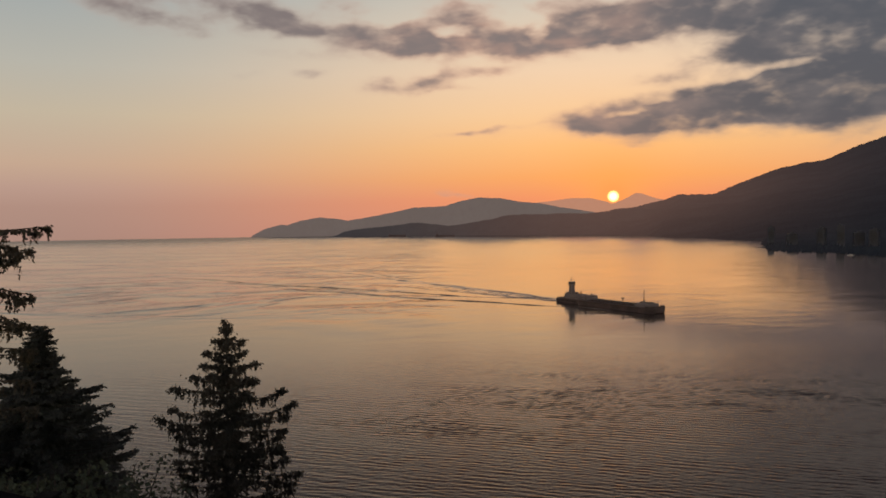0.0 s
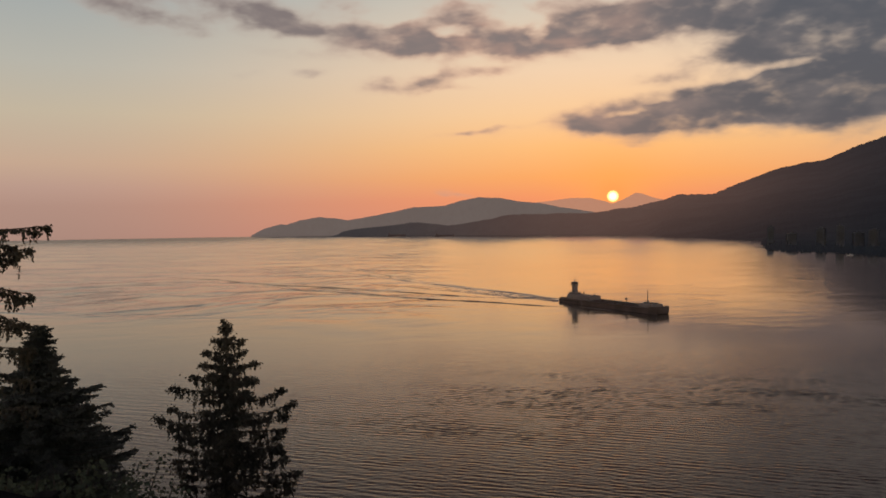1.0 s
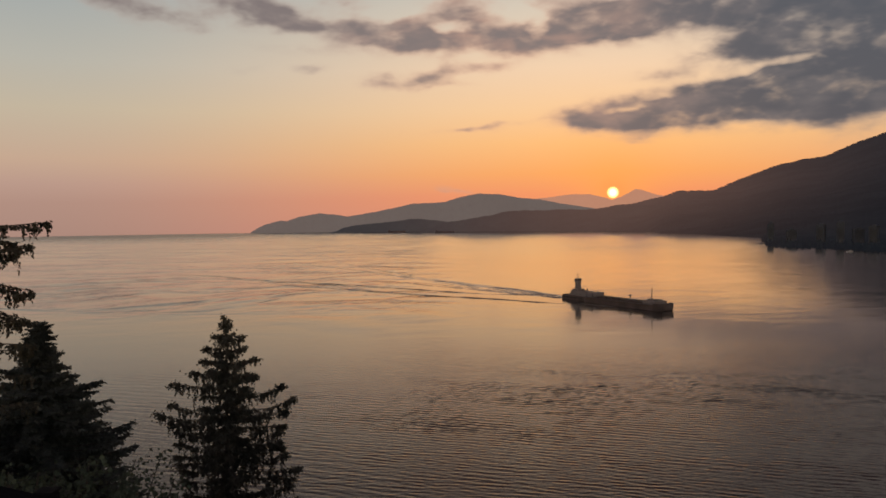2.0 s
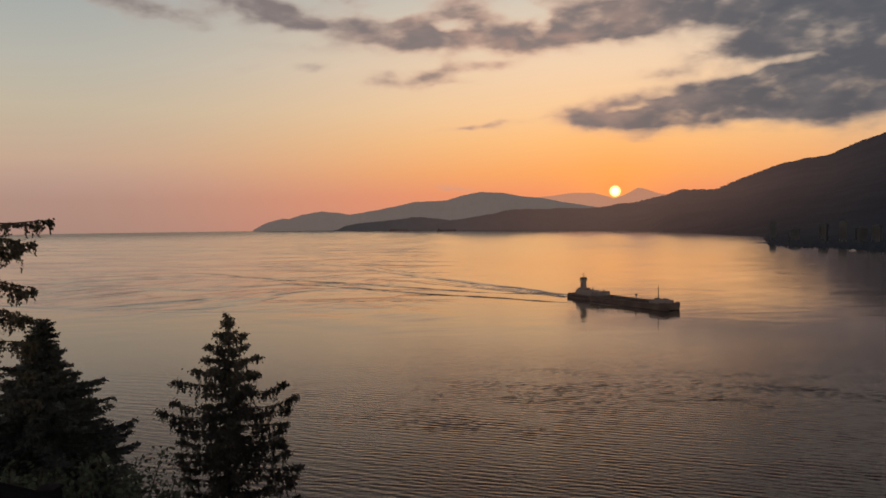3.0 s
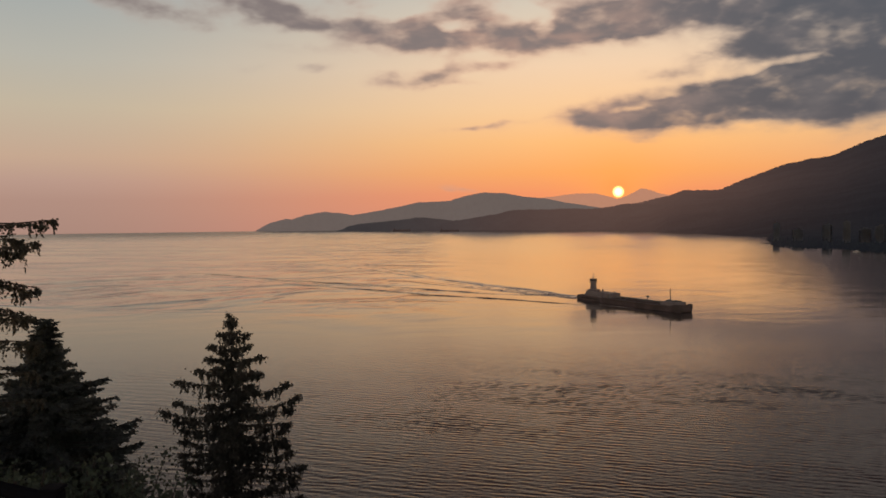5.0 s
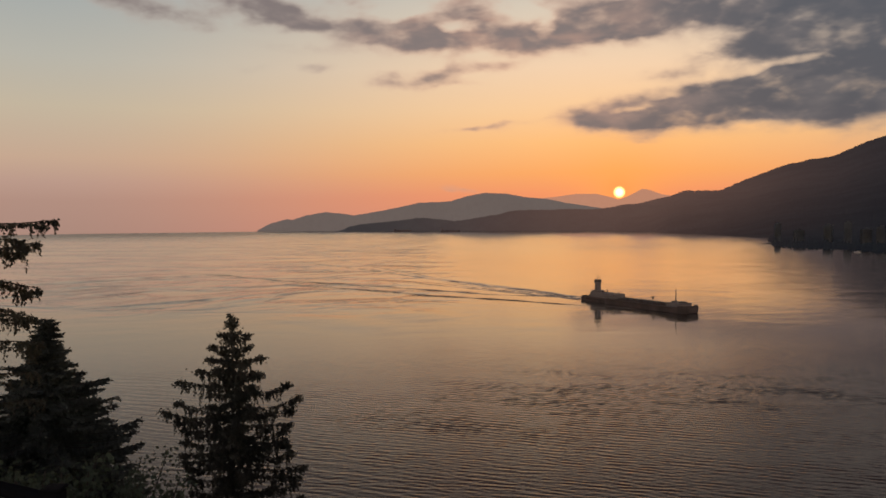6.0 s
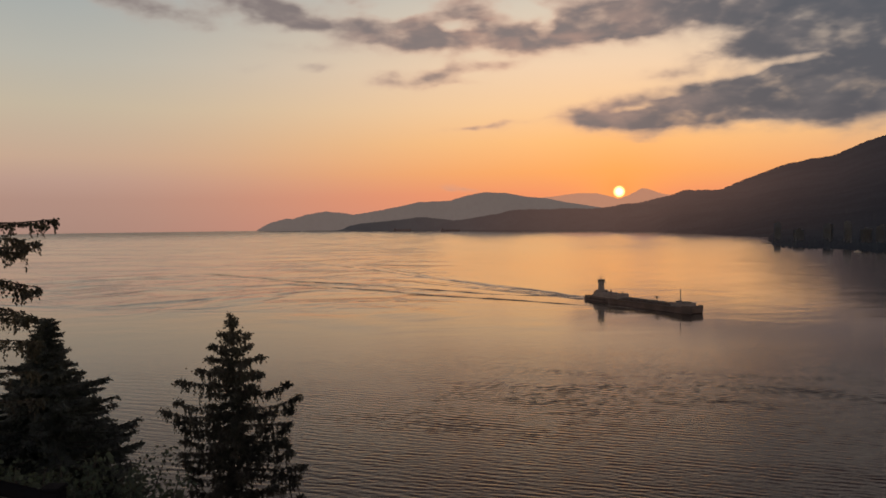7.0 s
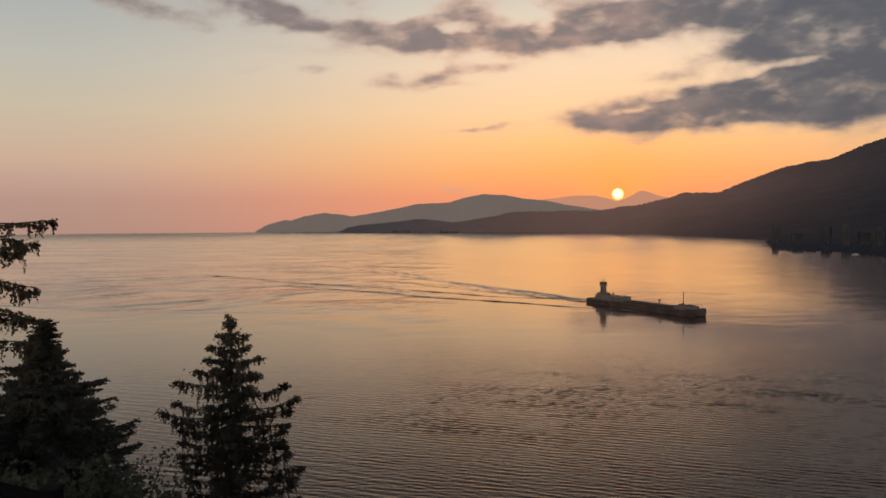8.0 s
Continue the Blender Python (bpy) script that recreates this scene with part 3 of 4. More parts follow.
def build_cliff():
    xs = np.concatenate([np.arange(-420, -40, 20), np.arange(-40, 41, 1.6), np.arange(60, 421, 20)])
    ys = np.concatenate([np.arange(-420, -20, 20), np.arange(-20, 84, 1.6)])
    verts = []
    for x in xs:
        for y in ys:
            d = math.hypot(x, y)
            rough = 0.0 if d < 5 else min((d - 5) * 0.05, 1.2)
            z = ground_at(x, y) + rough * noise.noise((x * 0.15, y * 0.15, 0.7))
            verts.append((x, y, z))
    n = len(ys)
    faces = [(i * n + k, (i + 1) * n + k, (i + 1) * n + k + 1, i * n + k + 1) for i in range(len(xs) - 1) for k in range(n - 1)]
    ob = new("ground", mesh_from("ground", verts, faces, SOIL, smooth=True))
    return tagged(ob, "forest floor of the cliff above the sea", "ground", kind="structure")


build_cliff()


# ---------------------------------------------------------------- tug and barge
FORE = Vector((0.478, -0.878, 0.0)).normalized()
PORT = Vector((-FORE.y, FORE.x, 0.0))
HEADING = math.degrees(math.atan2(FORE.y, FORE.x))
STERN_AT = Vector((111.2, 592.1, 0.0)) + PORT * 8.0       # middle of the stern, at 6.5 s
SPEED = 4.2


def hull_rings(stations):
    """Stations: x, half beam at deck, half beam at the foot, deck height, foot height."""
    return [[(x, -wd, zd), (x, -wd, (zd + zf) * 0.5), (x, -wf, zf), (x, wf, zf), (x, wd, (zd + zf) * 0.5), (x, wd, zd)]
            for x, wd, wf, zd, zf in stations]


def build_barge():
    barge = new("barge")
    tagged(barge, "long dark steel barge pushed by a tug, low in the water", "barge")
    part("hull", loft(hull_rings([(22, 7.6, 7.2, 3.7, -1.5), (24, 8, 7.8, 3.7, -2.0), (88, 8, 7.8, 3.8, -2.0), (95, 7.9, 7.6, 4.2, -1.8),
                                  (98.5, 7.2, 6.8, 4.4, -1.2), (100.4, 6.4, 5.8, 4.5, -0.4), (101.5, 5.4, 4.8, 4.5, 0.5)])), HULL, barge)
    part("deck", box(24, 91, -7.7, 7.7, 3.68, 3.78), DECK, barge)
    for side in (-1, 1):
        bm = bmesh.new()
        for x in np.arange(25, 92, 2.6):
            rod(bm, (x, side * 7.7, 3.7), (x, side * 7.7, 4.8), 0.05, sides=5)
        for z in (4.3, 4.8):
            rod(bm, (25, side * 7.7, z), (91.4, side * 7.7, z), 0.045, sides=5)
        part("deck_rail", bm, STEEL, barge)
        part("rubbing_strake", box(24, 89, side * 8.05 - 0.12, side * 8.05 + 0.12, 2.7, 3.05, 0.05), RUST, barge)
        for x in np.arange(27, 90, 8.8):
            part("bollard", rod(bmesh.new(), (x, side * 6.9, 3.7), (x, side * 6.9, 4.6), 0.22, 0.26), STEEL, barge)
    # raised stern house
    house = part("stern_house", box(23, 30, -5.6, 5.6, 3.7, 7.2, 0.15), CREAM, barge)
    for x in np.arange(24.5, 29, 2.2):
        part("porthole", rod(bmesh.new(), (x, -5.66, 5.4), (x, -5.56, 5.4), 0.3, 0.3, 12), GLASS, house)
    part("house_door", box(28.6, 29.5, -5.66, -5.58, 3.8, 5.8, 0.03), STEEL, house)
    for y in (-3.2, 0.4, 3.0):
        bm = bmesh.new()
        rod(bm, (29.0 - abs(y), y, 7.2), (29.0 - abs(y), y, 8.2), 0.35, 0.35)
        rod(bm, (29.0 - abs(y), y, 8.2), (29.0 - abs(y), y, 8.5), 0.6, 0.4)
        part("vent", bm, STEEL, barge)
    part("cargo_trunk", box(33, 83, -5.2, 5.2, 3.72, 4.5, 0.2), RUST, barge)
    for y in (-2.0, -1.2, 1.4):
        part("deck_pipe", rod(bmesh.new(), (32, y, 5.0), (83, y, 5.0), 0.22), STEEL, barge)
    for x in np.arange(35, 83, 4.0):
        part("pipe_support", box(x - 0.1, x + 0.1, -2.4, 1.8, 4.4, 4.85), STEEL, barge)
    for x in (43, 50, 57, 70, 77):
        bm = rod(bmesh.new(), (x, -3.8, 4.4), (x, -3.8, 5.2), 0.6, 0.6, 12)
        rod(bm, (x, -3.8, 5.2), (x, -3.8, 5.35), 0.75, 0.65, 12)
        part("hatch", bm, DECK, barge)
    # manifold crane
    crane = part("deck_crane", rod(bmesh.new(), (63, 1.5, 3.7), (63, 1.5, 8.0), 0.28, 0.22), STEEL, barge)
    part("crane_arm", rod(bmesh.new(), (60.5, 1.5, 7.7), (66.5, 1.5, 8.1), 0.16, 0.1), STEEL, crane)
    part("crane_cab", box(62.4, 63.6, 0.9, 2.1, 6.8, 8.2, 0.1), STEEL, crane)
    # bow house with its light mast
    part("bow_house", box(83, 95.5, -5.6, 5.6, 3.7, 6.3, 0.2), CREAM, barge)
    for x in (85.0, 91.0, 94.0):
        part("winch", rod(bmesh.new(), (x, -2.5, 6.8), (x, 2.5, 6.8), 0.5, 0.5, 12), STEEL, barge)
    mast = part("mast", rod(bmesh.new(), (86.5, 0, 6.2), (86.5, 0, 15.0), 0.36, 0.22), STEEL, barge)
    part("mast_light", rod(bmesh.new(), (86.5, 0, 15.0), (86.5, 0, 15.4), 0.25, 0.2), STEEL, mast)
    part("mast_yard", rod(bmesh.new(), (86.5, -1.1, 13.6), (86.5, 1.1, 13.6), 0.08), STEEL, mast)
    part("bulwark", loft([[(95, -7.7, 4.1), (95, -7.4, 4.1), (95, -7.4, 4.9), (95, -7.7, 4.9)], [(98, -7.3, 4.2), (98, -7.0, 4.2), (98, -7.0, 5.1), (98, -7.3, 5.1)],
                          [(101.4, -5.4, 4.3), (101.2, -5.1, 4.3), (101.2, -5.1, 5.2), (101.4, -5.4, 5.2)], [(101.4, 5.4, 4.3), (101.2, 5.1, 4.3), (101.2, 5.1, 5.2), (101.4, 5.4, 5.2)],
                          [(98, 7.3, 4.2), (98, 7.0, 4.2), (98, 7.0, 5.1), (98, 7.3, 5.1)], [(95, 7.7, 4.1), (95, 7.4, 4.1), (95, 7.4, 4.9), (95, 7.7, 4.9)]]), HULL, barge)
    return barge


def build_tug():
    tug = new("tugboat")
    tagged(tug, "pusher tug with a tall cream wheelhouse tower behind the barge", "tugboat")
    part("hull", loft(hull_rings([(-10.5, 3.4, 2.6, 2.5, 0.2), (-9.2, 4.7, 4.0, 2.5, -1.0), (0, 5.5, 5.0, 2.7, -2), (14, 5.6, 5.2, 3.2, -2), (21.6, 5.4, 4.8, 3.8, -2)])), HULL, tug)
    part("deck", box(-8.6, 21.4, -4.6, 4.6, 2.68, 2.85), DECK, tug)
    for side in (-1, 1):
        part("bulwark", box(-1.5, 16, side * 5.35 - 0.08, side * 5.35 + 0.08, 2.6, 3.7, 0.03), HULL, tug)
        for x in np.arange(-1, 16, 2.4):
            part("tyre_fender", rod(bmesh.new(), (x, side * 5.6, 1.8), (x, side * 5.85, 1.8), 0.62, 0.62, 12), TYRE, tug)
    part("stern_bulwark", box(-10.5, -10.3, -3.2, 3.2, 2.4, 3.3, 0.03), HULL, tug)
    part("towing_winch", rod(bmesh.new(), (-3.2, -1.4, 3.7), (-3.2, 1.4, 3.7), 0.9, 0.9, 14), STEEL, tug)
    house = part("deckhouse", box(1.0, 21, -4.2, 4.2, 2.8, 7.2, 0.15), CREAM, tug)
    for x in np.arange(3.5, 20.5, 2.1):
        part("porthole", rod(bmesh.new(), (x, -4.26, 4.6), (x, -4.16, 4.6), 0.28, 0.28, 12), GLASS, house)
    upper = part("upper_deckhouse", box(2.0, 9.5, -3.4, 3.4, 7.2, 8.5, 0.15), CREAM, tug)
    for x in (3.4, 5.6, 7.8):
        part("window", box(x - 0.4, x + 0.4, -3.45, -3.39, 7.5, 8.1), GLASS, upper)
    for y in (-2.3, 2.3):
        part("funnel", rod(bmesh.new(), (14.0, y, 7.1), (13.7, y, 9.2), 0.55, 0.45, 12), HULL, tug)
    part("life_raft", rod(bmesh.new(), (16.6, -2.6, 7.6), (18.2, -2.6, 7.6), 0.45, 0.45, 12), CREAM, tug)
    tower = part("tower", loft([[(3.6, -1.9, 8.3), (7.0, -1.9, 8.3), (7.0, 1.9, 8.3), (3.6, 1.9, 8.3)],
                                [(3.9, -1.6, 14.0), (6.7, -1.6, 14.0), (6.7, 1.6, 14.0), (3.9, 1.6, 14.0)]]), CREAM, tug)
    for z in (9.6, 11.6):
        part("window", box(4.9, 5.7, -1.93, -1.6, z, z + 0.8), GLASS, tower)
    house = part("wheelhouse", loft([[(3.5, -1.9, 14.0), (7.1, -1.9, 14.0), (7.1, 1.9, 14.0), (3.5, 1.9, 14.0)],
                                     [(3.4, -2.0, 16.4), (7.3, -2.0, 16.4), (7.3, 2.0, 16.4), (3.4, 2.0, 16.4)]]), CREAM, tug)
    part("wheelhouse_roof", box(3.5, 7.1, -1.8, 1.8, 16.4, 16.8, 0.1), CREAM, house)
    for x in np.arange(4.0, 7.0, 0.9):
        part("window", box(x - 0.36, x + 0.36, -2.02, -1.9, 15.1, 16.1), GLASS, house)
    for y in np.arange(-1.35, 1.4, 0.9):
        part("window", box(7.18, 7.32, y - 0.36, y + 0.36, 15.1, 16.1), GLASS, house)
    part("walkway", box(2.9, 7.8, -2.5, 2.5, 13.75, 14.0, 0.05), STEEL, tug)
    for y in (-2.45, 2.45):
        bm = rod(bmesh.new(), (3.0, y, 15.0), (7.7, y, 15.0), 0.04, sides=5)
        for x in np.arange(3.0, 7.8, 1.1):
            rod(bm, (x, y, 14.0), (x, y, 15.0), 0.04, sides=5)
        part("walkway_rail", bm, STEEL, tug)
    mast = part("radar_mast", rod(bmesh.new(), (5.2, 0, 16.8), (5.2, 0, 21.4), 0.22, 0.10), STEEL, tug)
    part("radar", box(5.1, 5.4, -1.3, 1.3, 18.4, 18.65), CREAM, mast)
    part("yard", rod(bmesh.new(), (5.2, -1.1, 19.8), (5.2, 1.1, 19.8), 0.07), STEEL, mast)
    part("aerial", rod(bmesh.new(), (6.6, 1.2, 16.7), (6.6, 1.2, 19.4), 0.05, 0.03, 5), STEEL, tug)
    return tug


barge = build_barge()
tug = build_tug()


# ---------------------------------------------------------------- wake
def ridge_strip(line, width, height, mat_rows=7, wobble=0.3, seed=0, step=5.0, fade=0.2, dip=0.25):
    """A low crest of water along a line of plan points; its edges dip under the surface."""
    pts = [Vector((*p, 0.0)) for p in line]
    run = [0.0]
    for a, b in zip(pts, pts[1:]):
        run.append(run[-1] + (b - a).length)
    n = max(int(run[-1] / step), 4)
    verts, faces = [], []
    for i in range(n + 1):
        s = run[-1] * i / n
        c = Vector((np.interp(s, run, [p.x for p in pts]), np.interp(s, run, [p.y for p in pts]), 0))
        k = min(max(np.searchsorted(run, s) - 1, 0), len(pts) - 2)
        along = (pts[k + 1] - pts[k]).normalized()
        across = Vector((-along.y, along.x, 0))
        u = i / n
        fall = min(1.0, u / fade, (1 - u) / fade)
        wob = noise.noise((s * 0.03, seed, 0.5))
        tall = height * (1 - 0.45 * u) * max(fall, 0.0) ** 0.7 * (1 + 0.6 * noise.noise((s * 0.05, seed, 4.5)))
        wide = width * (0.7 + 0.3 * fall) * (1 + 0.35 * noise.noise((s * 0.02, seed, 7.5)))
        for j in range(mat_rows):
            q = -1 + 2 * j / (mat_rows - 1)
            z = tall * (math.cos(math.pi * q) + 1) / 2 * (1 + dip) - dip * height - 0.01
            verts.append(c + across * (q * wide / 2 + wobble * width * wob) + Vector((0, 0, z)))
    m = mat_rows
    for i in range(n):
        for j in range(m - 1):
            faces.append((i * m + j, (i + 1) * m + j, (i + 1) * m + j + 1, i * m + j + 1))
    return verts, faces


def strips_object(name, strips, label, kind="stuff"):
    verts, faces = [], []
    for s in strips:
        v, f = ridge_strip(**s)
        o = len(verts)
        verts += v
        faces += [tuple(i + o for i in face) for face in f]
    ob = new(name, mesh_from(name, verts, faces, WAKE, smooth=True))
    return tagged(ob, label, "wake", kind=kind)


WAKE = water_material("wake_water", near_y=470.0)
# in the tug's own space: x forward, y to port
ARM_UPPER = [(-8, 9), (-45, 8), (-75, 10), (-113, 5), (-154, 0), (-211, 0), (-251, -4), (-344, -3), (-417, 0), (-489, -1), (-540, -6), (-647, -10), (-721, -24)]
ARM_OUTER = [(-150, -4), (-211, 2), (-311, 12), (-389, 19), (-510, 33), (-678, 56), (-854, 79)]
ARM_MIDDLE = [(-12, 0), (-46, -11), (-64, -28), (-86, -43), (-128, -58), (-184, -77), (-223, -90), (-259, -106), (-290, -125), (-323, -145), (-382, -160), (-448, -176),
              (-509, -211), (-561, -230)]
ARM_LOWER = [(40, -22), (2, -40), (-29, -51), (-53, -63), (-97, -86), (-137, -99), (-177, -109), (-209, -125), (-232, -136), (-287, -157), (-350, -185)]


def beside(line, off):
    return [(x, y + off) for x, y in line]


wake = strips_object("wake", [
    dict(line=ARM_UPPER, width=8, height=0.75, seed=1, fade=0.05, wobble=0.15),
    dict(line=ARM_OUTER, width=9, height=0.62, seed=2, fade=0.3, wobble=0.15),
    dict(line=ARM_MIDDLE, width=6, height=0.6, seed=3, fade=0.12, wobble=0.15),
    dict(line=ARM_LOWER, width=4.5, height=0.6, seed=4, fade=0.12, wobble=0.15),
    dict(line=beside(ARM_MIDDLE[4:12], -9), width=5, height=0.35, seed=9, fade=0.3, wobble=0.2),
    dict(line=beside(ARM_LOWER[3:], -7), width=4, height=0.3, seed=10, fade=0.3, wobble=0.2),
    dict(line=beside(ARM_UPPER[2:9], 9), width=6, height=0.5, seed=11, fade=0.3, wobble=0.2),
    dict(line=[(99, 9), (85, 11), (60, 15), (20, 24)], width=3, height=0.3, seed=7),
    dict(line=[(99, -9), (85, -10), (60, -13), (20, -20)], width=3, height=0.3, seed=8),
] + [dict(line=[(-7 - 15 * k, 5 - 0.3 * k - q * (3.2 + 0.75 * k)), (-20 - 15 * k, 5 - 0.3 * k - q * (4 + 0.75 * k)), (-40 - 15 * k, 5 - 0.3 * k - q * (5 + 0.75 * k))],
          width=4.5, height=0.6 - 0.02 * k, seed=20 + k * 5 + q, step=2.5)
     for k in range(14) for q in (0, 1, 2, 3)],
    "long spreading wake behind the moving tug and barge")

# soft swell left by an earlier turn, in the plan
def build_swell():
    """Broad low swells as one smooth sheet; its margins dip under the calm water."""
    gx, gy = np.meshgrid(np.arange(-520, 60, 5.0), np.arange(400, 1060, 5.0), indexing="ij")
    z = np.zeros_like(gx)
    for line, width, height in (
            ([(-385, 690), (-369, 735), (-350, 778), (-318, 800)], 60, 0.62), ([(-446, 815), (-412, 834), (-358, 866)], 62, 0.5),
            ([(-330, 655), (-309, 675), (-296, 705), (-270, 732)], 40, 0.45), ([(-410, 845), (-348, 891), (-300, 950)], 66, 0.5),
            ([(-262, 560), (-242, 597), (-224, 620), (-195, 656)], 44, 0.5), ([(-208, 505), (-180, 565), (-169, 603), (-157, 646), (-143, 690), (-115, 735)], 38, 0.55),
            ([(-230, 622), (-186, 663), (-150, 724)], 40, 0.4), ([(-235, 705), (-210, 749), (-185, 780), (-150, 800)], 50, 0.45),
            ([(-290, 735), (-250, 790), (-215, 850)], 60, 0.35), ([(-95, 585), (-40, 543), (0, 480)], 50, 0.35), ([(-120, 520), (-70, 490), (-30, 440)], 40, 0.25)):
        pts = np.array(line, dtype=float)
        legs = np.hypot(*np.diff(pts, axis=0).T)
        total, run = legs.sum(), 0.0
        best, where = np.full_like(gx, 1e9), np.zeros_like(gx)
        for p, q, leg in zip(pts, pts[1:], legs):
            t = np.clip(((gx - p[0]) * (q[0] - p[0]) + (gy - p[1]) * (q[1] - p[1])) / leg ** 2, 0, 1)
            d = np.hypot(gx - p[0] - t * (q[0] - p[0]), gy - p[1] - t * (q[1] - p[1]))
            where = np.where(d < best, (run + t * leg) / total, where)
            best = np.minimum(best, d)
            run += leg
        body = np.cos(np.clip(best / (0.85 * width), 0, 1) * math.pi / 2) ** 2
        z += 1.7 * height * body * np.clip(np.sin(np.clip(where, 0.03, 0.97) * math.pi), 0, 1) ** 0.7
    z -= 0.03
    ny = gx.shape[1]
    verts = np.stack([gx, gy, z], -1).reshape(-1, 3).tolist()
    faces = [(i * ny + j, (i + 1) * ny + j, (i + 1) * ny + j + 1, i * ny + j + 1)
             for i in range(gx.shape[0] - 1) for j in range(ny - 1) if z[i:i + 2, j:j + 2].max() > -0.029]
    ob = new("swell", mesh_from("swell", verts, faces, WAKE, smooth=True))
    return tagged(ob, "faint old swell lines crossing the calm water", "swell", kind="stuff")


old_wake = build_swell()


# ---------------------------------------------------------------- far ship and shore towers
def build_far_ship():
    ship = new("cargo_ship")
    tagged(ship, "small dark cargo ship lying far off below the hills", "ship", group="far ships")
    part("hull", loft(hull_rings([(-48, 6, 5, 9, -2), (-44, 8, 7, 8, -3), (36, 8, 7, 8, -3), (46, 4, 2, 10, -2), (50, 0.6, 0.3, 11, 1)])), FAR_STEEL, ship)
    part("bridge", box(-44, -34, -7, 7, 8, 15, 0.3), FAR_STEEL, ship)
    part("funnel", rod(bmesh.new(), (-40, 0, 15), (-40, 0, 19), 1.6, 1.4), FAR_STEEL, ship)
    for x in (-18, 4, 24):
        part("hatch_cover", box(x - 8, x + 8, -6, 6, 7.9, 9.6, 0.2), FAR_STEEL, ship)
    return ship


far_ship = build_far_ship()
far_ship_two = copy_thing(far_ship, pose(0, 0, 0))


def build_spit():
    """A low rocky point with a few wind-cut trees."""
    spit = new("rocky_point")
    spit.matrix_basis = pose(775.0, 1795.0, 0.0, rz=12)
    verts, faces = [], []
    nx, ny = 40, 14
    for i in range(nx + 1):
        for j in range(ny + 1):
            u, v = i / nx * 2 - 1, j / ny * 2 - 1
            z = 6.0 * (0.6 + 0.4 * u) * max(0.0, 1 - u * u) ** 0.5 * max(0.0, 1 - v * v) - 0.8
            z += 0.9 * noise.noise((u * 9, v * 4, 0.4))
            verts.append((u * 42, v * 12, z))
    for i in range(nx):
        for j in range(ny):
            k = i * (ny + 1) + j
            faces.append((k, k + ny + 1, k + ny + 2, k + 1))
    rock = new("rock", mesh_from("rock", verts, faces, ROCK, smooth=True))
    rock.parent = spit
    rng = random.Random(4)
    for k in range(9):
        x, h = rng.uniform(0, 34), rng.uniform(4, 9)
        bm = rod(bmesh.new(), (x, 0, 2), (x, 0, 3 + h), 0.3, 0.05, 5)
        for q in range(5):
            rod(bm, (x, 0, 3.5 + h * q / 6), (x + rng.uniform(-0.4, 0.4), rng.uniform(-0.3, 0.3), 3.5 + h * (q + 1.8) / 6), 2.0 * (1 - q / 6), 0.05, 7)
        part("shore_tree", bm, FIR, spit)
    return tagged(spit, "low dark rocky point with small trees at the waterline", "rocks")


build_spit()


def build_boat():
    boat = new("motor_boat")
    tagged(boat, "small greyish white motor boat moored off the dark shore", "boat")
    part("hull", loft(hull_rings([(-5, 1.6, 1.3, 1.3, -0.3), (0, 1.8, 1.5, 1.4, -0.4), (3.5, 1.2, 0.8, 1.7, -0.3), (5.5, 0.15, 0.1, 2.0, 0.3)])), BOAT_WHITE, boat)
    cabin = part("cabin", box(-3, 1.6, -1.2, 1.2, 1.3, 3.2, 0.15), BOAT_WHITE, boat)
    part("window", box(-2.4, 1.2, -1.25, -1.19, 2.3, 2.9), GLASS, cabin)
    part("mast", rod(bmesh.new(), (-1.5, 0, 3.1), (-1.5, 0, 5.5), 0.06, 0.04, 6), STEEL, boat)
    boat.matrix_basis = pose(722.0, 1335.0, 0.0, rz=160)


build_boat()


def tower_block(w, d, storeys):
    """An apartment tower: core, slab edges, panes and a plant room."""
    thing = new("apartment_tower")
    h = storeys * 2.9
    part("wall", box(-w / 2 + 0.6, w / 2 - 0.6, -d / 2 + 0.6, d / 2 - 0.6, -6, h), PANES, thing)
    for k in range(storeys + 1):
        part("floor_slab", box(-w / 2, w / 2, -d / 2, d / 2, k * 2.9 - 0.35, k * 2.9 + 0.55), CONCRETE, thing)
    for sx in (-1, 1):
        for sy in (-1, 1):
            part("corner_pier", box(sx * w / 2 - 1.2, sx * w / 2 + 0.05 * sx + 1.2 * (sx < 0), sy * d / 2 - 1.2, sy * d / 2 + 0.05, -6, h), CONCRETE, thing)
    roof = part("roof", box(-w / 2 - 0.2, w / 2 + 0.2, -d / 2 - 0.2, d / 2 + 0.2, h + 0.5, h + 1.3), CONCRETE, thing)
    part("plant_room", box(-w / 5, w / 5, -d / 5, d / 5, h + 1.3, h + 4.5), CONCRETE, roof)
    return tagged(thing, "grey concrete apartment tower in dusk on the wooded shore", "building", group="towers along the shore")


TOWERS = [(23.6, 1980, 14, 14, 13), (24.9, 1880, 18, 15, 8), (26.7, 1830, 15, 15, 12), (27.85, 1800, 14, 15, 14), (28.9, 1780, 18, 15, 9),
          (29.8, 1760, 15, 16, 11), (31.4, 1720, 16, 16, 13)]
for i, (deg, r, w, d, storeys) in enumerate(TOWERS):
    t = tower_block(w, d, storeys)
    x, y = r * math.sin(radians(deg)), r * math.cos(radians(deg))
    t.matrix_basis = pose(x, y, 9.0, rz=-deg + 18 * math.sin(i * 2.1))


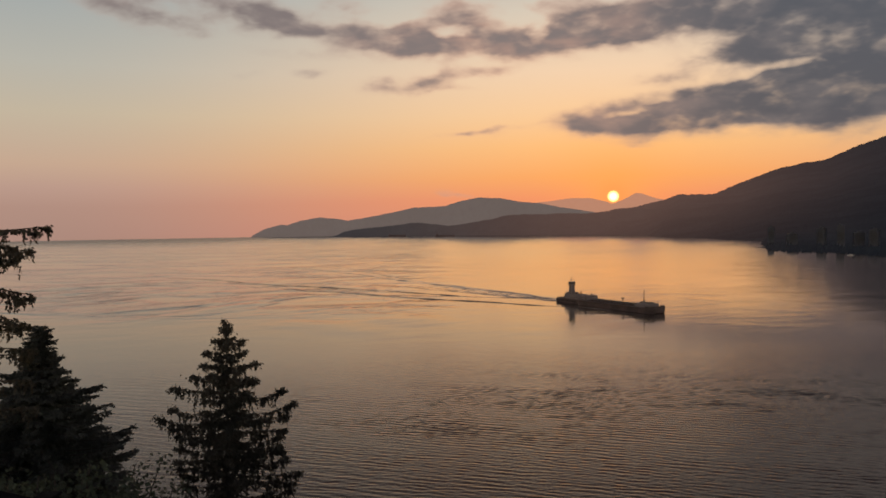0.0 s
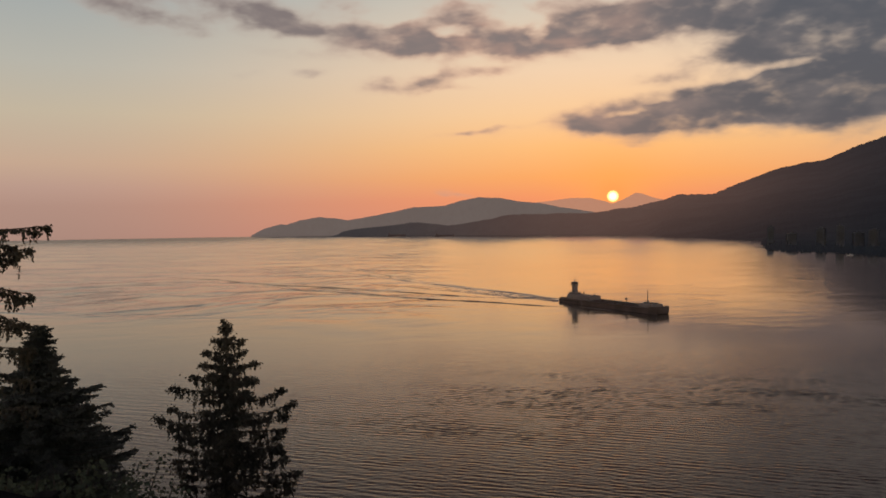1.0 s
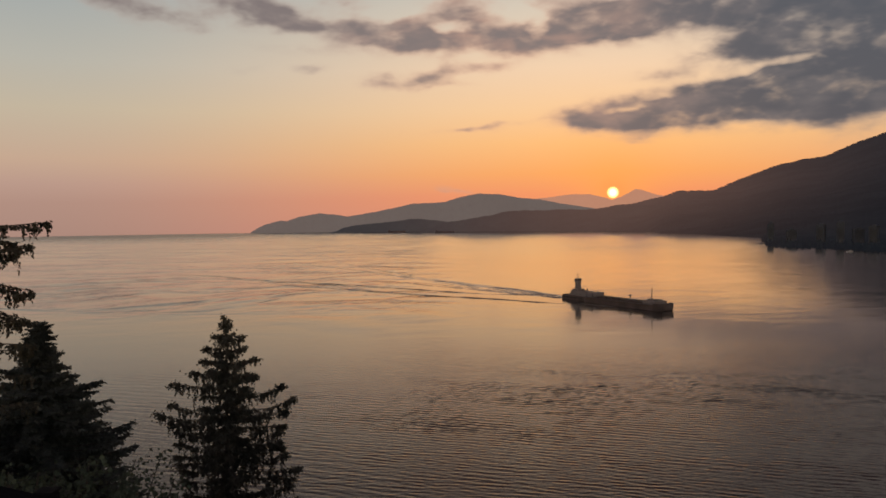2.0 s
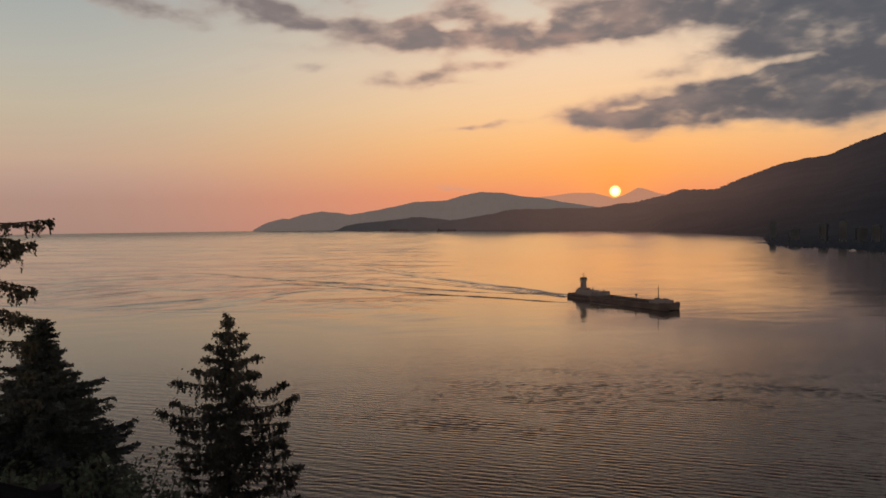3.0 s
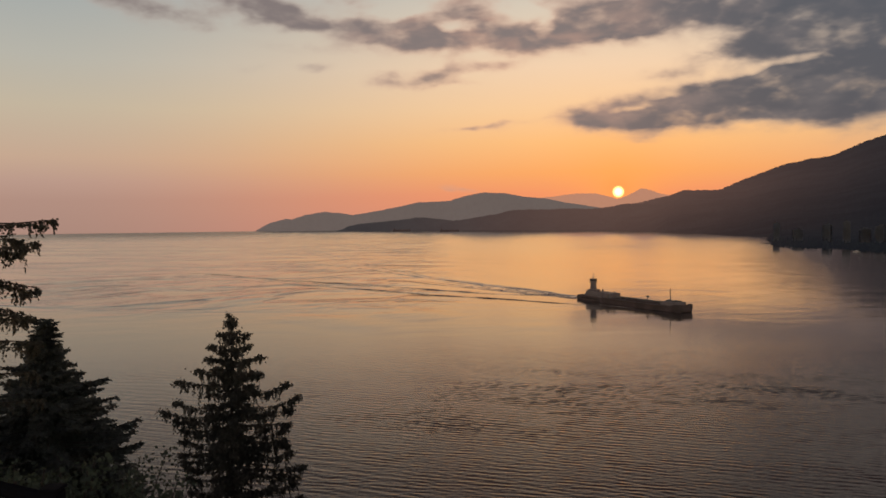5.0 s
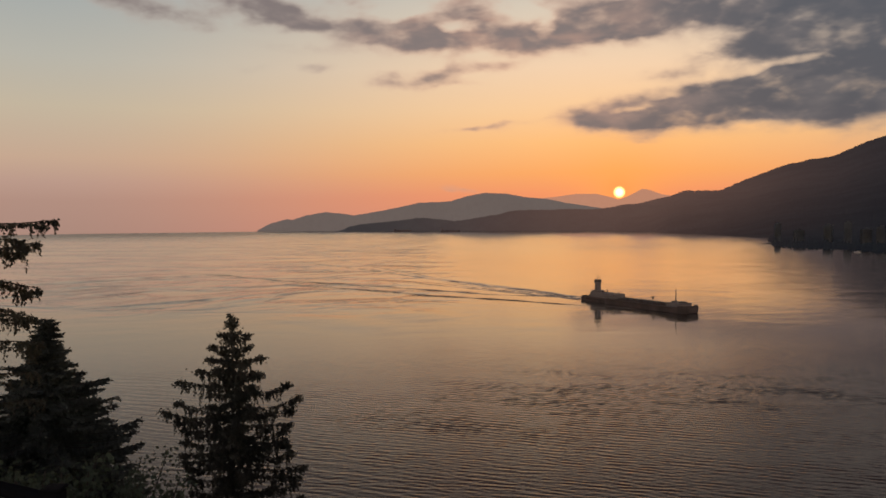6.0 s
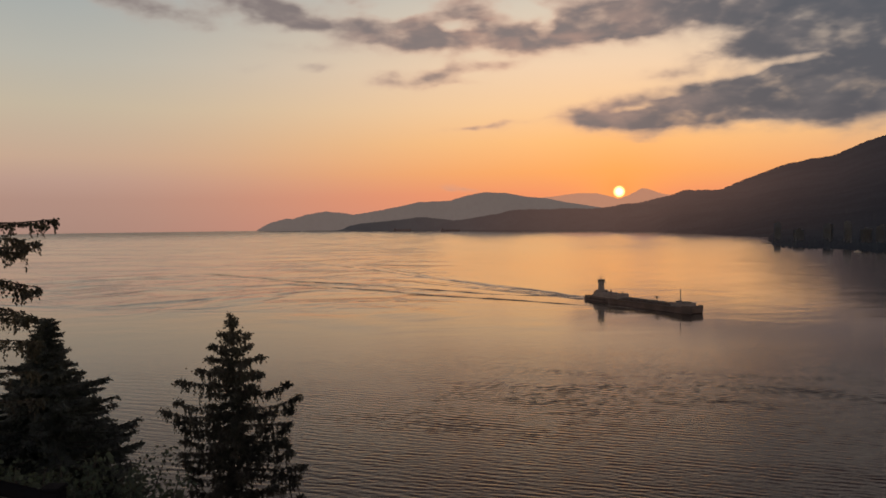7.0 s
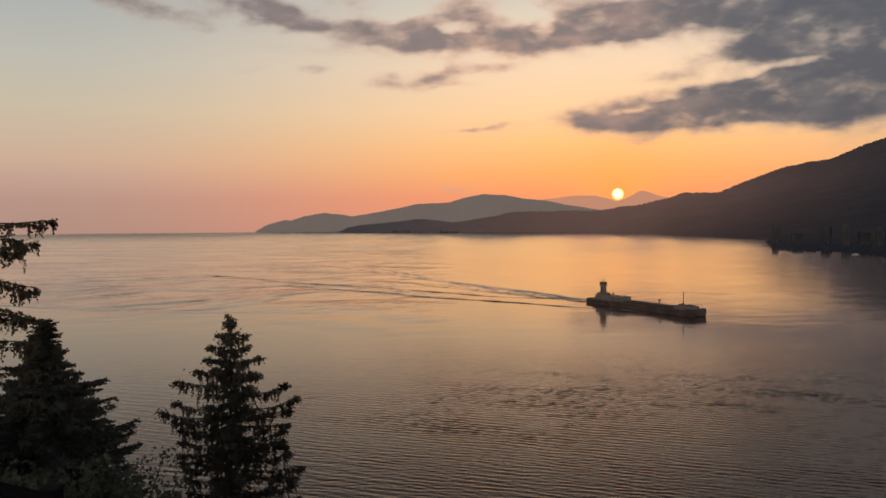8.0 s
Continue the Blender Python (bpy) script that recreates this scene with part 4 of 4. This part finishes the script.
def build_shore_trees():
    """Dark uneven woods along the near waterline, too far off to tell tree from tree."""
    rng = random.Random(12)
    bm = bmesh.new()
    for k in range(260):
        deg = rng.uniform(23.3, 33.5)
        shore = float(knots(deg, NEAR_SHORE, 1))
        r = shore + 14 + abs(rng.gauss(0, 60))
        x, y = r * math.sin(radians(deg)), r * math.cos(radians(deg))
        z = max((r - shore) * 0.045, 0.5) - 1.0
        h, w = rng.uniform(7, 17), rng.uniform(2.5, 4.5)
        for q in range(3):
            off = (rng.uniform(-0.8, 0.8), rng.uniform(-0.8, 0.8))
            rod(bm, (x + off[0], y + off[1], z + h * q * 0.25), (x, y, z + h * (0.5 + q * 0.25)), w * (1 - q * 0.27), 0.2, 6)
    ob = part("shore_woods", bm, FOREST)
    return tagged(ob, "dark uneven woods along the far waterline", "trees", kind="stuff")


build_shore_trees()


# ---------------------------------------------------------------- trees
def spray_cloud(places, size, rng, droop=0.6, thin=0.3):
    """Little bent leaves at places; each is an island of its own. places: point, outward way, scale."""
    verts, faces = [], []
    for p, out, k in places:
        way = Vector((out[0] + rng.uniform(-0.9, 0.9), out[1] + rng.uniform(-0.9, 0.9), rng.uniform(-0.6, 0.4) - droop)).normalized()
        ln = size * k * rng.uniform(0.6, 1.3)
        leaf(verts, faces, Vector(p), way, ln, ln * thin * rng.uniform(0.7, 1.3), rng)
    return verts, faces


def trunk_mesh(height, radius, lean):
    bm = bmesh.new()
    for k in range(10):
        a, b = k / 10, (k + 1) / 10
        rod(bm, (lean[0] * a, lean[1] * a, height * a), (lean[0] * b, lean[1] * b, height * b),
            radius * (1 - a) + 0.018, radius * (1 - b) + 0.014, 9)
    return bm


def whorls(profile, crown, tier, per_tier, rng, low=0.5, high=0.85):
    """Limbs all round the stem: depth below the tip, bearing, reach, rise. profile: depth, reach."""
    limbs, depth = [], 0.1
    while depth < crown:
        reach = float(np.interp(depth, [q[0] for q in profile], [q[1] for q in profile]))
        start = rng.uniform(0, 360)
        for k in range(per_tier):
            ln = reach * rng.uniform(low, high)
            limbs.append((depth + rng.uniform(-0.15, 0.15), start + 360 * k / per_tier + rng.uniform(-20, 20), ln, ln * rng.uniform(-0.08, 0.12)))
        depth += tier * rng.uniform(0.75, 1.25) * (0.5 + 0.5 * min(depth / 2.5, 1))
    return limbs


def leaf(verts, faces, at, way, ln, wd, rng):
    """One small bent spray of foliage."""
    side = way.cross(Vector((rng.uniform(-1, 1), rng.uniform(-1, 1), rng.uniform(-1, 1))))
    if side.length < 0.05:
        return
    side.normalize()
    lift = side.cross(way)
    o = len(verts)
    verts += [at, at + way * ln * 0.4 + side * wd - lift * wd * 0.4, at + way * ln - lift * wd * 0.6, at + way * ln * 0.45 - side * wd - lift * wd * 0.3]
    faces += [(o, o + 1, o + 2), (o, o + 2, o + 3)]


def weeping_conifer(label, base, height, limbs, seed, mat, trunk_r=0.24, lean=(0, 0), hang=0.55, size=0.13, step=0.1, fan=0.16, sag=0.10, rib=0.06, tuft=0.13, full=0.75, clump=0.4, gap=0.38):
    """A conifer whose level boughs carry curtains of hanging sprays and end in rounded tufts."""
    rng = random.Random(seed)
    tree = new("conifer_tree")
    tree.location = base
    bm = trunk_mesh(height, trunk_r, lean)
    verts, faces = [], []
    for depth, deg, ln, rise in limbs:
        zz = height - depth
        out = Vector((math.cos(radians(deg)), math.sin(radians(deg)), 0))
        across = Vector((-out.y, out.x, 0))
        foot = Vector((lean[0] * zz / height, lean[1] * zz / height, zz))
        dip = sag * ln * rng.uniform(0.2, 1.8)
        sway, phase = rng.uniform(-0.12, 0.12) * ln, rng.uniform(0, 6.28)

        def bough(t):
            return foot + out * ln * t + across * sway * t * t + Vector((0, 0, rise * (t if rise > 0 else t * t) - dip * math.sin(math.pi * t)))
        if ln > 0.35:
            for a, b in ((0, 0.35), (0.35, 0.7), (0.7, 0.97)):
                rod(bm, bough(a), bough(b), 0.010 + 0.035 * (1 - a) * min(ln / 3, 1), 0.007 + 0.035 * (1 - b) * min(ln / 3, 1), 5)
        count = max(int(ln / step), 3)
        for i in range(count + 1):
            t = 0.06 + 0.94 * i / count
            wide = fan * ln * math.sin(math.pi * min(0.15 + 0.8 * t, 1.0)) * (1 - 0.4 * t)
            for q in (-1.0, 0.0, 1.0):
                if q and rng.random() > full:
                    continue
                heart = bough(t) + across * q * wide + Vector((0, 0, -0.25 * abs(q) * wide)) + out * rng.gauss(0, 0.04)
                for _ in range(4):
                    way = Vector((rng.uniform(-0.6, 0.6), rng.uniform(-0.6, 0.6), -0.5)) + out * 0.5 + across * q * 0.5
                    leaf(verts, faces, heart + Vector([rng.gauss(0, rib) for _ in range(3)]), way.normalized(), size * rng.uniform(0.7, 1.2), size * 0.34, rng)
                if rng.random() > full:
                    continue
                # a curtain strand
                long = hang * rng.uniform(0.25, 1.0) ** 1.2 * min(1.0, 0.3 + ln * 0.35) * (0.75 + 0.25 * math.sin(math.pi * t))
                long *= 1 - gap + gap * math.sin(6.283 * t * ln / clump + phase + q)
                at, drift = heart.copy(), Vector((rng.gauss(0, 0.12), rng.gauss(0, 0.12), -1))
                run = 0.0
                while run < long:
                    width = size * 0.5 * (1 - 0.5 * run / max(long, 0.01))
                    leaf(verts, faces, at + Vector((rng.gauss(0, 0.018), rng.gauss(0, 0.018), 0)), (drift + Vector((rng.gauss(0, 0.35), rng.gauss(0, 0.35), 0))).normalized(),
                         size * rng.uniform(0.8, 1.2), width, rng)
                    leaf(verts, faces, at + Vector((rng.gauss(0, 0.03), rng.gauss(0, 0.03), 0)), (drift + Vector((rng.gauss(0, 0.6), rng.gauss(0, 0.6), 0))).normalized(),
                         size * rng.uniform(0.5, 0.9), width, rng)
                    at += drift * 0.055
                    run += 0.055
        # the rounded tip, bent over
        end = bough(1.0)
        for _ in range(int(4 * min(ln, 1.5))):
            at = end + out * rng.uniform(-0.3, 0.06) + across * rng.gauss(0, tuft)
            for k in range(rng.randint(3, int(3 + hang * 6))):
                leaf(verts, faces, at + Vector((0, 0, -0.05 * k)), Vector((rng.gauss(0, 0.4), rng.gauss(0, 0.4), -1)).normalized(), size, size * (0.5 - 0.03 * k), rng)
        for _ in range(int(60 * min(ln, 1.0)) + 8):
            p = end + out * rng.gauss(-0.03, tuft) + across * rng.gauss(0, tuft) + Vector((0, 0, rng.gauss(-0.06, tuft * 0.6)))
            way = out * 0.5 + Vector((rng.uniform(-0.5, 0.5), rng.uniform(-0.5, 0.5), -0.8))
            leaf(verts, faces, p, way.normalized(), size * rng.uniform(0.7, 1.15), size * 0.36, rng)
    part("trunk", bm, BARK, tree)
    crown = new("crown", mesh_from("crown", verts, faces, mat))
    crown.parent = tree
    return tagged(tree, label, "tree", group="trees on the slope")


def fir_tree(label, base, height, limbs, seed, mat, trunk_r=0.28, lean=(0, 0), size=0.12, step=0.075):
    """A fir: stiff flat boughs with side twigs set like a feather, pointed at the end."""
    rng = random.Random(seed)
    tree = new("conifer_tree")
    tree.location = base
    bm = trunk_mesh(height, trunk_r, lean)
    verts, faces = [], []
    for depth, deg, ln, rise in limbs:
        zz = height - depth
        out = Vector((math.cos(radians(deg)), math.sin(radians(deg)), 0))
        across = Vector((-out.y, out.x, 0))
        foot = Vector((lean[0] * zz / height, lean[1] * zz / height, zz))

        def bough(t):
            return foot + out * ln * t + Vector((0, 0, rise * t - 0.14 * ln * t * (1 - t)))
        if ln > 0.3:
            for a, b in ((0, 0.5), (0.5, 0.97)):
                rod(bm, bough(a), bough(b), 0.012 + 0.03 * (1 - a) * min(ln / 3, 1), 0.008 + 0.03 * (1 - b) * min(ln / 3, 1), 5)
        for i in range(max(int(ln / step), 3) + 1):
            t = 0.05 + 0.95 * i * step / max(ln, 0.25)
            if t > 1.02:
                break
            for q in (-1, 1):
                twig = (out * 0.75 + across * q * rng.uniform(0.5, 0.9) + Vector((0, 0, rng.uniform(-0.35, 0.12)))).normalized()
                long = min(0.42, 0.34 * ln * (1.12 - t) + 0.07) * rng.uniform(0.6, 1.1)
                at, run = bough(t), 0.0
                while run < long:
                    for _ in range(2):
                        way = twig + Vector((rng.uniform(-0.55, 0.55), rng.uniform(-0.55, 0.55), rng.uniform(-0.55, 0.4)))
                        leaf(verts, faces, at + twig * run, way.normalized(), size * rng.uniform(0.7, 1.2), size * 0.26, rng)
                    run += 0.065
    part("trunk", bm, BARK, tree)
    crown = new("crown", mesh_from("crown", verts, faces, mat))
    crown.parent = tree
    return tagged(tree, label, "tree", group="trees on the slope")


def stand(deg, r):
    x, y = r * math.sin(radians(deg)), r * math.cos(radians(deg))
    return x, y, ground_at(x, y) - 0.3


# the lone tree: its long boughs, then the whorls between them
x, y, z = stand(-15.9, 40.0)
lone = [(0.85, 196, 0.55, 0.0), (1.55, 196, 0.95, 0.1), (2.15, 200, 1.1, 0.1), (2.85, 196, 1.6, 0.25), (3.6, 194, 2.55, 0.5), (4.35, 200, 2.6, 0.25), (4.8, 194, 3.25, 0.2),
        (5.5, 198, 2.35, 0.0), (6.7, 196, 2.45, -0.1), (7.5, 192, 2.2, -0.1), (8.6, 196, 2.0, -0.1), (9.6, 200, 2.4, 0.0), (5.15, 190, 2.6, 0.0), (6.05, 200, 2.3, -0.1), (7.1, 202, 2.3, -0.1), (8.05, 190, 2.2, -0.1)]
lone += [(1.05, 16, 0.8, 0.1), (1.6, 10, 0.85, 0.1), (2.3, 16, 1.45, 0.15), (3.0, 18, 1.4, 0.0), (3.7, 14, 2.75, 0.2), (4.45, 16, 3.3, 0.15), (5.0, 22, 2.9, 0.05),
         (6.3, 14, 2.6, -0.2), (7.0, 18, 2.9, -0.2), (7.7, 14, 3.6, -0.3), (8.6, 18, 3.1, -0.3), (9.4, 12, 3.4, -0.2), (5.55, 12, 2.8, -0.1), (5.9, 20, 2.6, -0.15), (6.6, 24, 2.7, -0.2), (8.2, 22, 3.1, -0.3)]
rng = random.Random(21)
lone += whorls([(0, 0.22), (0.5, 0.42), (1.2, 0.6), (2.0, 1.1), (3.0, 1.7), (4.2, 2.4), (5.5, 2.4), (7.0, 2.6), (9.0, 3.0), (12, 3.4)], 11.5, 0.60, 5, rng, 0.25, 0.72)
weeping_conifer("slender conifer with drooping sprays standing alone on the slope", (x, y, z), 59.25 - z, lone, 5, NEEDLES, lean=(0.3, 0), hang=1.1, full=0.52, fan=0.15, sag=0.10, rib=0.055, tuft=0.14, size=0.135)

# the dense fir
x, y, z = stand(-27.5, 27.0)
rng = random.Random(8)
FIR_SHAPE = [(0, 0.08), (0.3, 0.34), (0.9, 0.55), (1.3, 0.72), (1.7, 1.1), (2.1, 1.65), (2.6, 1.95), (3.1, 2.15), (3.6, 2.4), (4.4, 2.65), (5.5, 3.0), (9, 3.8)]
stiff = whorls(FIR_SHAPE, 8.5, 0.20, 11, rng, 0.7, 1.0)
stiff += [(0.12, 27, 0.32, 0.05), (0.95, 24, 0.62, 0.0), (2.15, 30, 1.75, 0.15), (2.2, 24, 1.6, 0.2), (2.75, 28, 1.95, 0.1), (3.95, 27, 2.65, 0.5), (4.05, 31, 2.5, 0.4), (4.1, 23, 2.5, 0.3), (4.5, 30, 2.7, 0.2)]
stiff += [(0.75, 205, 0.85, 0.1), (1.45, 210, 1.2, 0.1), (1.5, 200, 1.0, 0.05)]
fir_tree("dense dark fir with layered boughs on the slope", (x, y, z), 60.95 - z, stiff, 8, FIR)

# the hemlock beside the terrace: a few long boughs reach out
x, y, z = stand(-34.2, 18.0)
rng = random.Random(11)
long_boughs = [(2.60, 34, 2.35, -0.03), (2.66, 30, 2.1, -0.05), (2.95, 40, 1.75, -0.1), (3.05, 34, 2.0, -0.05), (3.1, 29, 1.8, -0.05), (3.2, 39, 1.7, -0.1),
               (3.6, 34, 1.98, -0.45), (3.65, 29, 1.8, -0.45), (3.7, 39, 1.75, -0.4), (4.2, 34, 1.9, -0.45), (4.25, 28, 1.75, -0.4), (4.4, 40, 1.8, -0.35),
               (4.95, 34, 1.95, -0.2), (5.1, 28, 1.9, -0.2), (5.6, 36, 1.9, -0.2), (6.2, 32, 2.0, -0.2)]
long_boughs += [(d, b, r, e) for d, b, r, e in whorls([(0, 0.1), (2, 1.0), (4, 1.6), (9, 2.4)], 9.0, 0.6, 6, rng, 0.6, 1.0) if not 330 < b % 360 and not b % 360 < 100]
weeping_conifer("tall hemlock with long drooping boughs at the terrace edge", (x, y, z), 66.7 - z, long_boughs, 11, NEEDLES,
                hang=0.62, size=0.075, step=0.075, fan=0.08, sag=0.05, rib=0.02, tuft=0.045, full=0.5, clump=0.45, gap=0.62)


def shrub(label, deg, r, top, spread, seed, count=5600, size=0.085):
    """A broadleaf bush: stems and many leaves."""
    rng = random.Random(seed)
    x, y, z = stand(deg, r)
    thing = new("shrub")
    thing.location = (x, y, z)
    h = top - z
    bm = bmesh.new()
    places = []
    for k in range(16):
        ang, out = rng.uniform(0, 6.28), spread * rng.uniform(0.2, 1.0)
        tip = Vector((math.cos(ang) * out, math.sin(ang) * out, h * rng.uniform(0.75, 1.0)))
        mid = tip * 0.5 + Vector((0, 0, h * 0.12))
        rod(bm, (0, 0, 0), mid, 0.05, 0.03, 5)
        rod(bm, mid, tip, 0.03, 0.008, 5)
        for _ in range(count // 16):
            t = rng.uniform(0.25, 1.0)
            c = mid.lerp(tip, (t - 0.25) / 0.75) if t > 0.25 else mid * t
            c = c + Vector((rng.gauss(0, 0.2), rng.gauss(0, 0.2), rng.gauss(0, 0.12))) * spread * 0.42
            places.append((c, Vector((rng.uniform(-1, 1), rng.uniform(-1, 1), 0)), rng.uniform(0.6, 1.2)))
    part("stem", bm, BARK, thing)
    v, f = spray_cloud(places, size, rng, 0.25, 0.38)
    crown = new("crown", mesh_from("crown", v, f, LEAVES))
    crown.parent = thing
    return tagged(thing, label, "shrub", group="bushes below the terrace")


for deg, r, top, spread, seed in ((-20.5, 13, 59.45, 0.9, 1), (-22.5, 12, 59.95, 1.2, 2), (-24.5, 11, 60.5, 1.3, 3), (-27.0, 10.5, 60.9, 1.5, 4), (-30.0, 10, 61.2, 1.5, 5),
                                  (-23.5, 16, 58.9, 1.6, 6), (-26.5, 15, 60.0, 1.8, 7), (-18.6, 15, 58.5, 0.8, 8)):
    shrub("dark leafy bush growing below the railing", deg, r, top, spread, seed)


# ---------------------------------------------------------------- railing
def build_railing():
    rail = new("railing")
    rail.location = (-1.86, 3.60, ground_at(-1.86, 3.6))
    tagged(rail, "black iron stair railing with a square post at the terrace", "railing")
    foot = rail.location.z
    top = 62.735 - foot
    post = part("post", box(-0.043, 0.043, -0.043, 0.043, -0.1, top, 0.008), IRON, rail)
    bm = box(-0.05, 0.05, -0.05, 0.05, top, top + 0.015, 0.005)
    part("post_cap", bm, IRON, post)
    a, b = Vector((-0.04, -0.01, top - 0.04)), Vector((-1.10, -0.25, top + 0.34))
    part("handrail", rod(bmesh.new(), a, b, 0.035, sides=10), IRON, rail)
    low = Vector((0, 0, -0.85))
    part("bottom_rail", rod(bmesh.new(), a + low, b + low, 0.022, sides=8), IRON, rail)
    for k in range(1, 10):
        p = a.lerp(b, k / 10)
        part("baluster", rod(bmesh.new(), p + low, p, 0.012, sides=6), IRON, rail)
    part("far_post", box(b.x - 0.06, b.x + 0.06, b.y - 0.06, b.y + 0.06, -0.1, b.z + 0.04, 0.008), IRON, rail)
    return rail


build_railing()


# ---------------------------------------------------------------- what moves
def motions():
    """The tug pushes the barge on, and the ripples run in towards the shore."""
    for thing in (barge, tug, wake):
        rows = []
        for t in (0.0, 2.0, 4.0, 6.0, 8.0):
            at = STERN_AT + FORE * SPEED * (t - 6.5)
            rows.append((t, pose(at.x, at.y, 0.0, rz=HEADING)))
        walk(thing, rows)
    walk(far_ship, [(t, pose(38.0, 3950.0, 0.0, rz=4)) for t in (0.0, 8.0)])
    walk(far_ship_two, [(t, pose(-224.0, 4260.0, 0.0, rz=-3)) for t in (0.0, 8.0)])
    for sheet in (water, chop):
        walk(sheet, [(t, pose(-0.08 * t, -0.3 * t, 0.0)) for t in (0.0, 4.0, 8.0)])


motions()
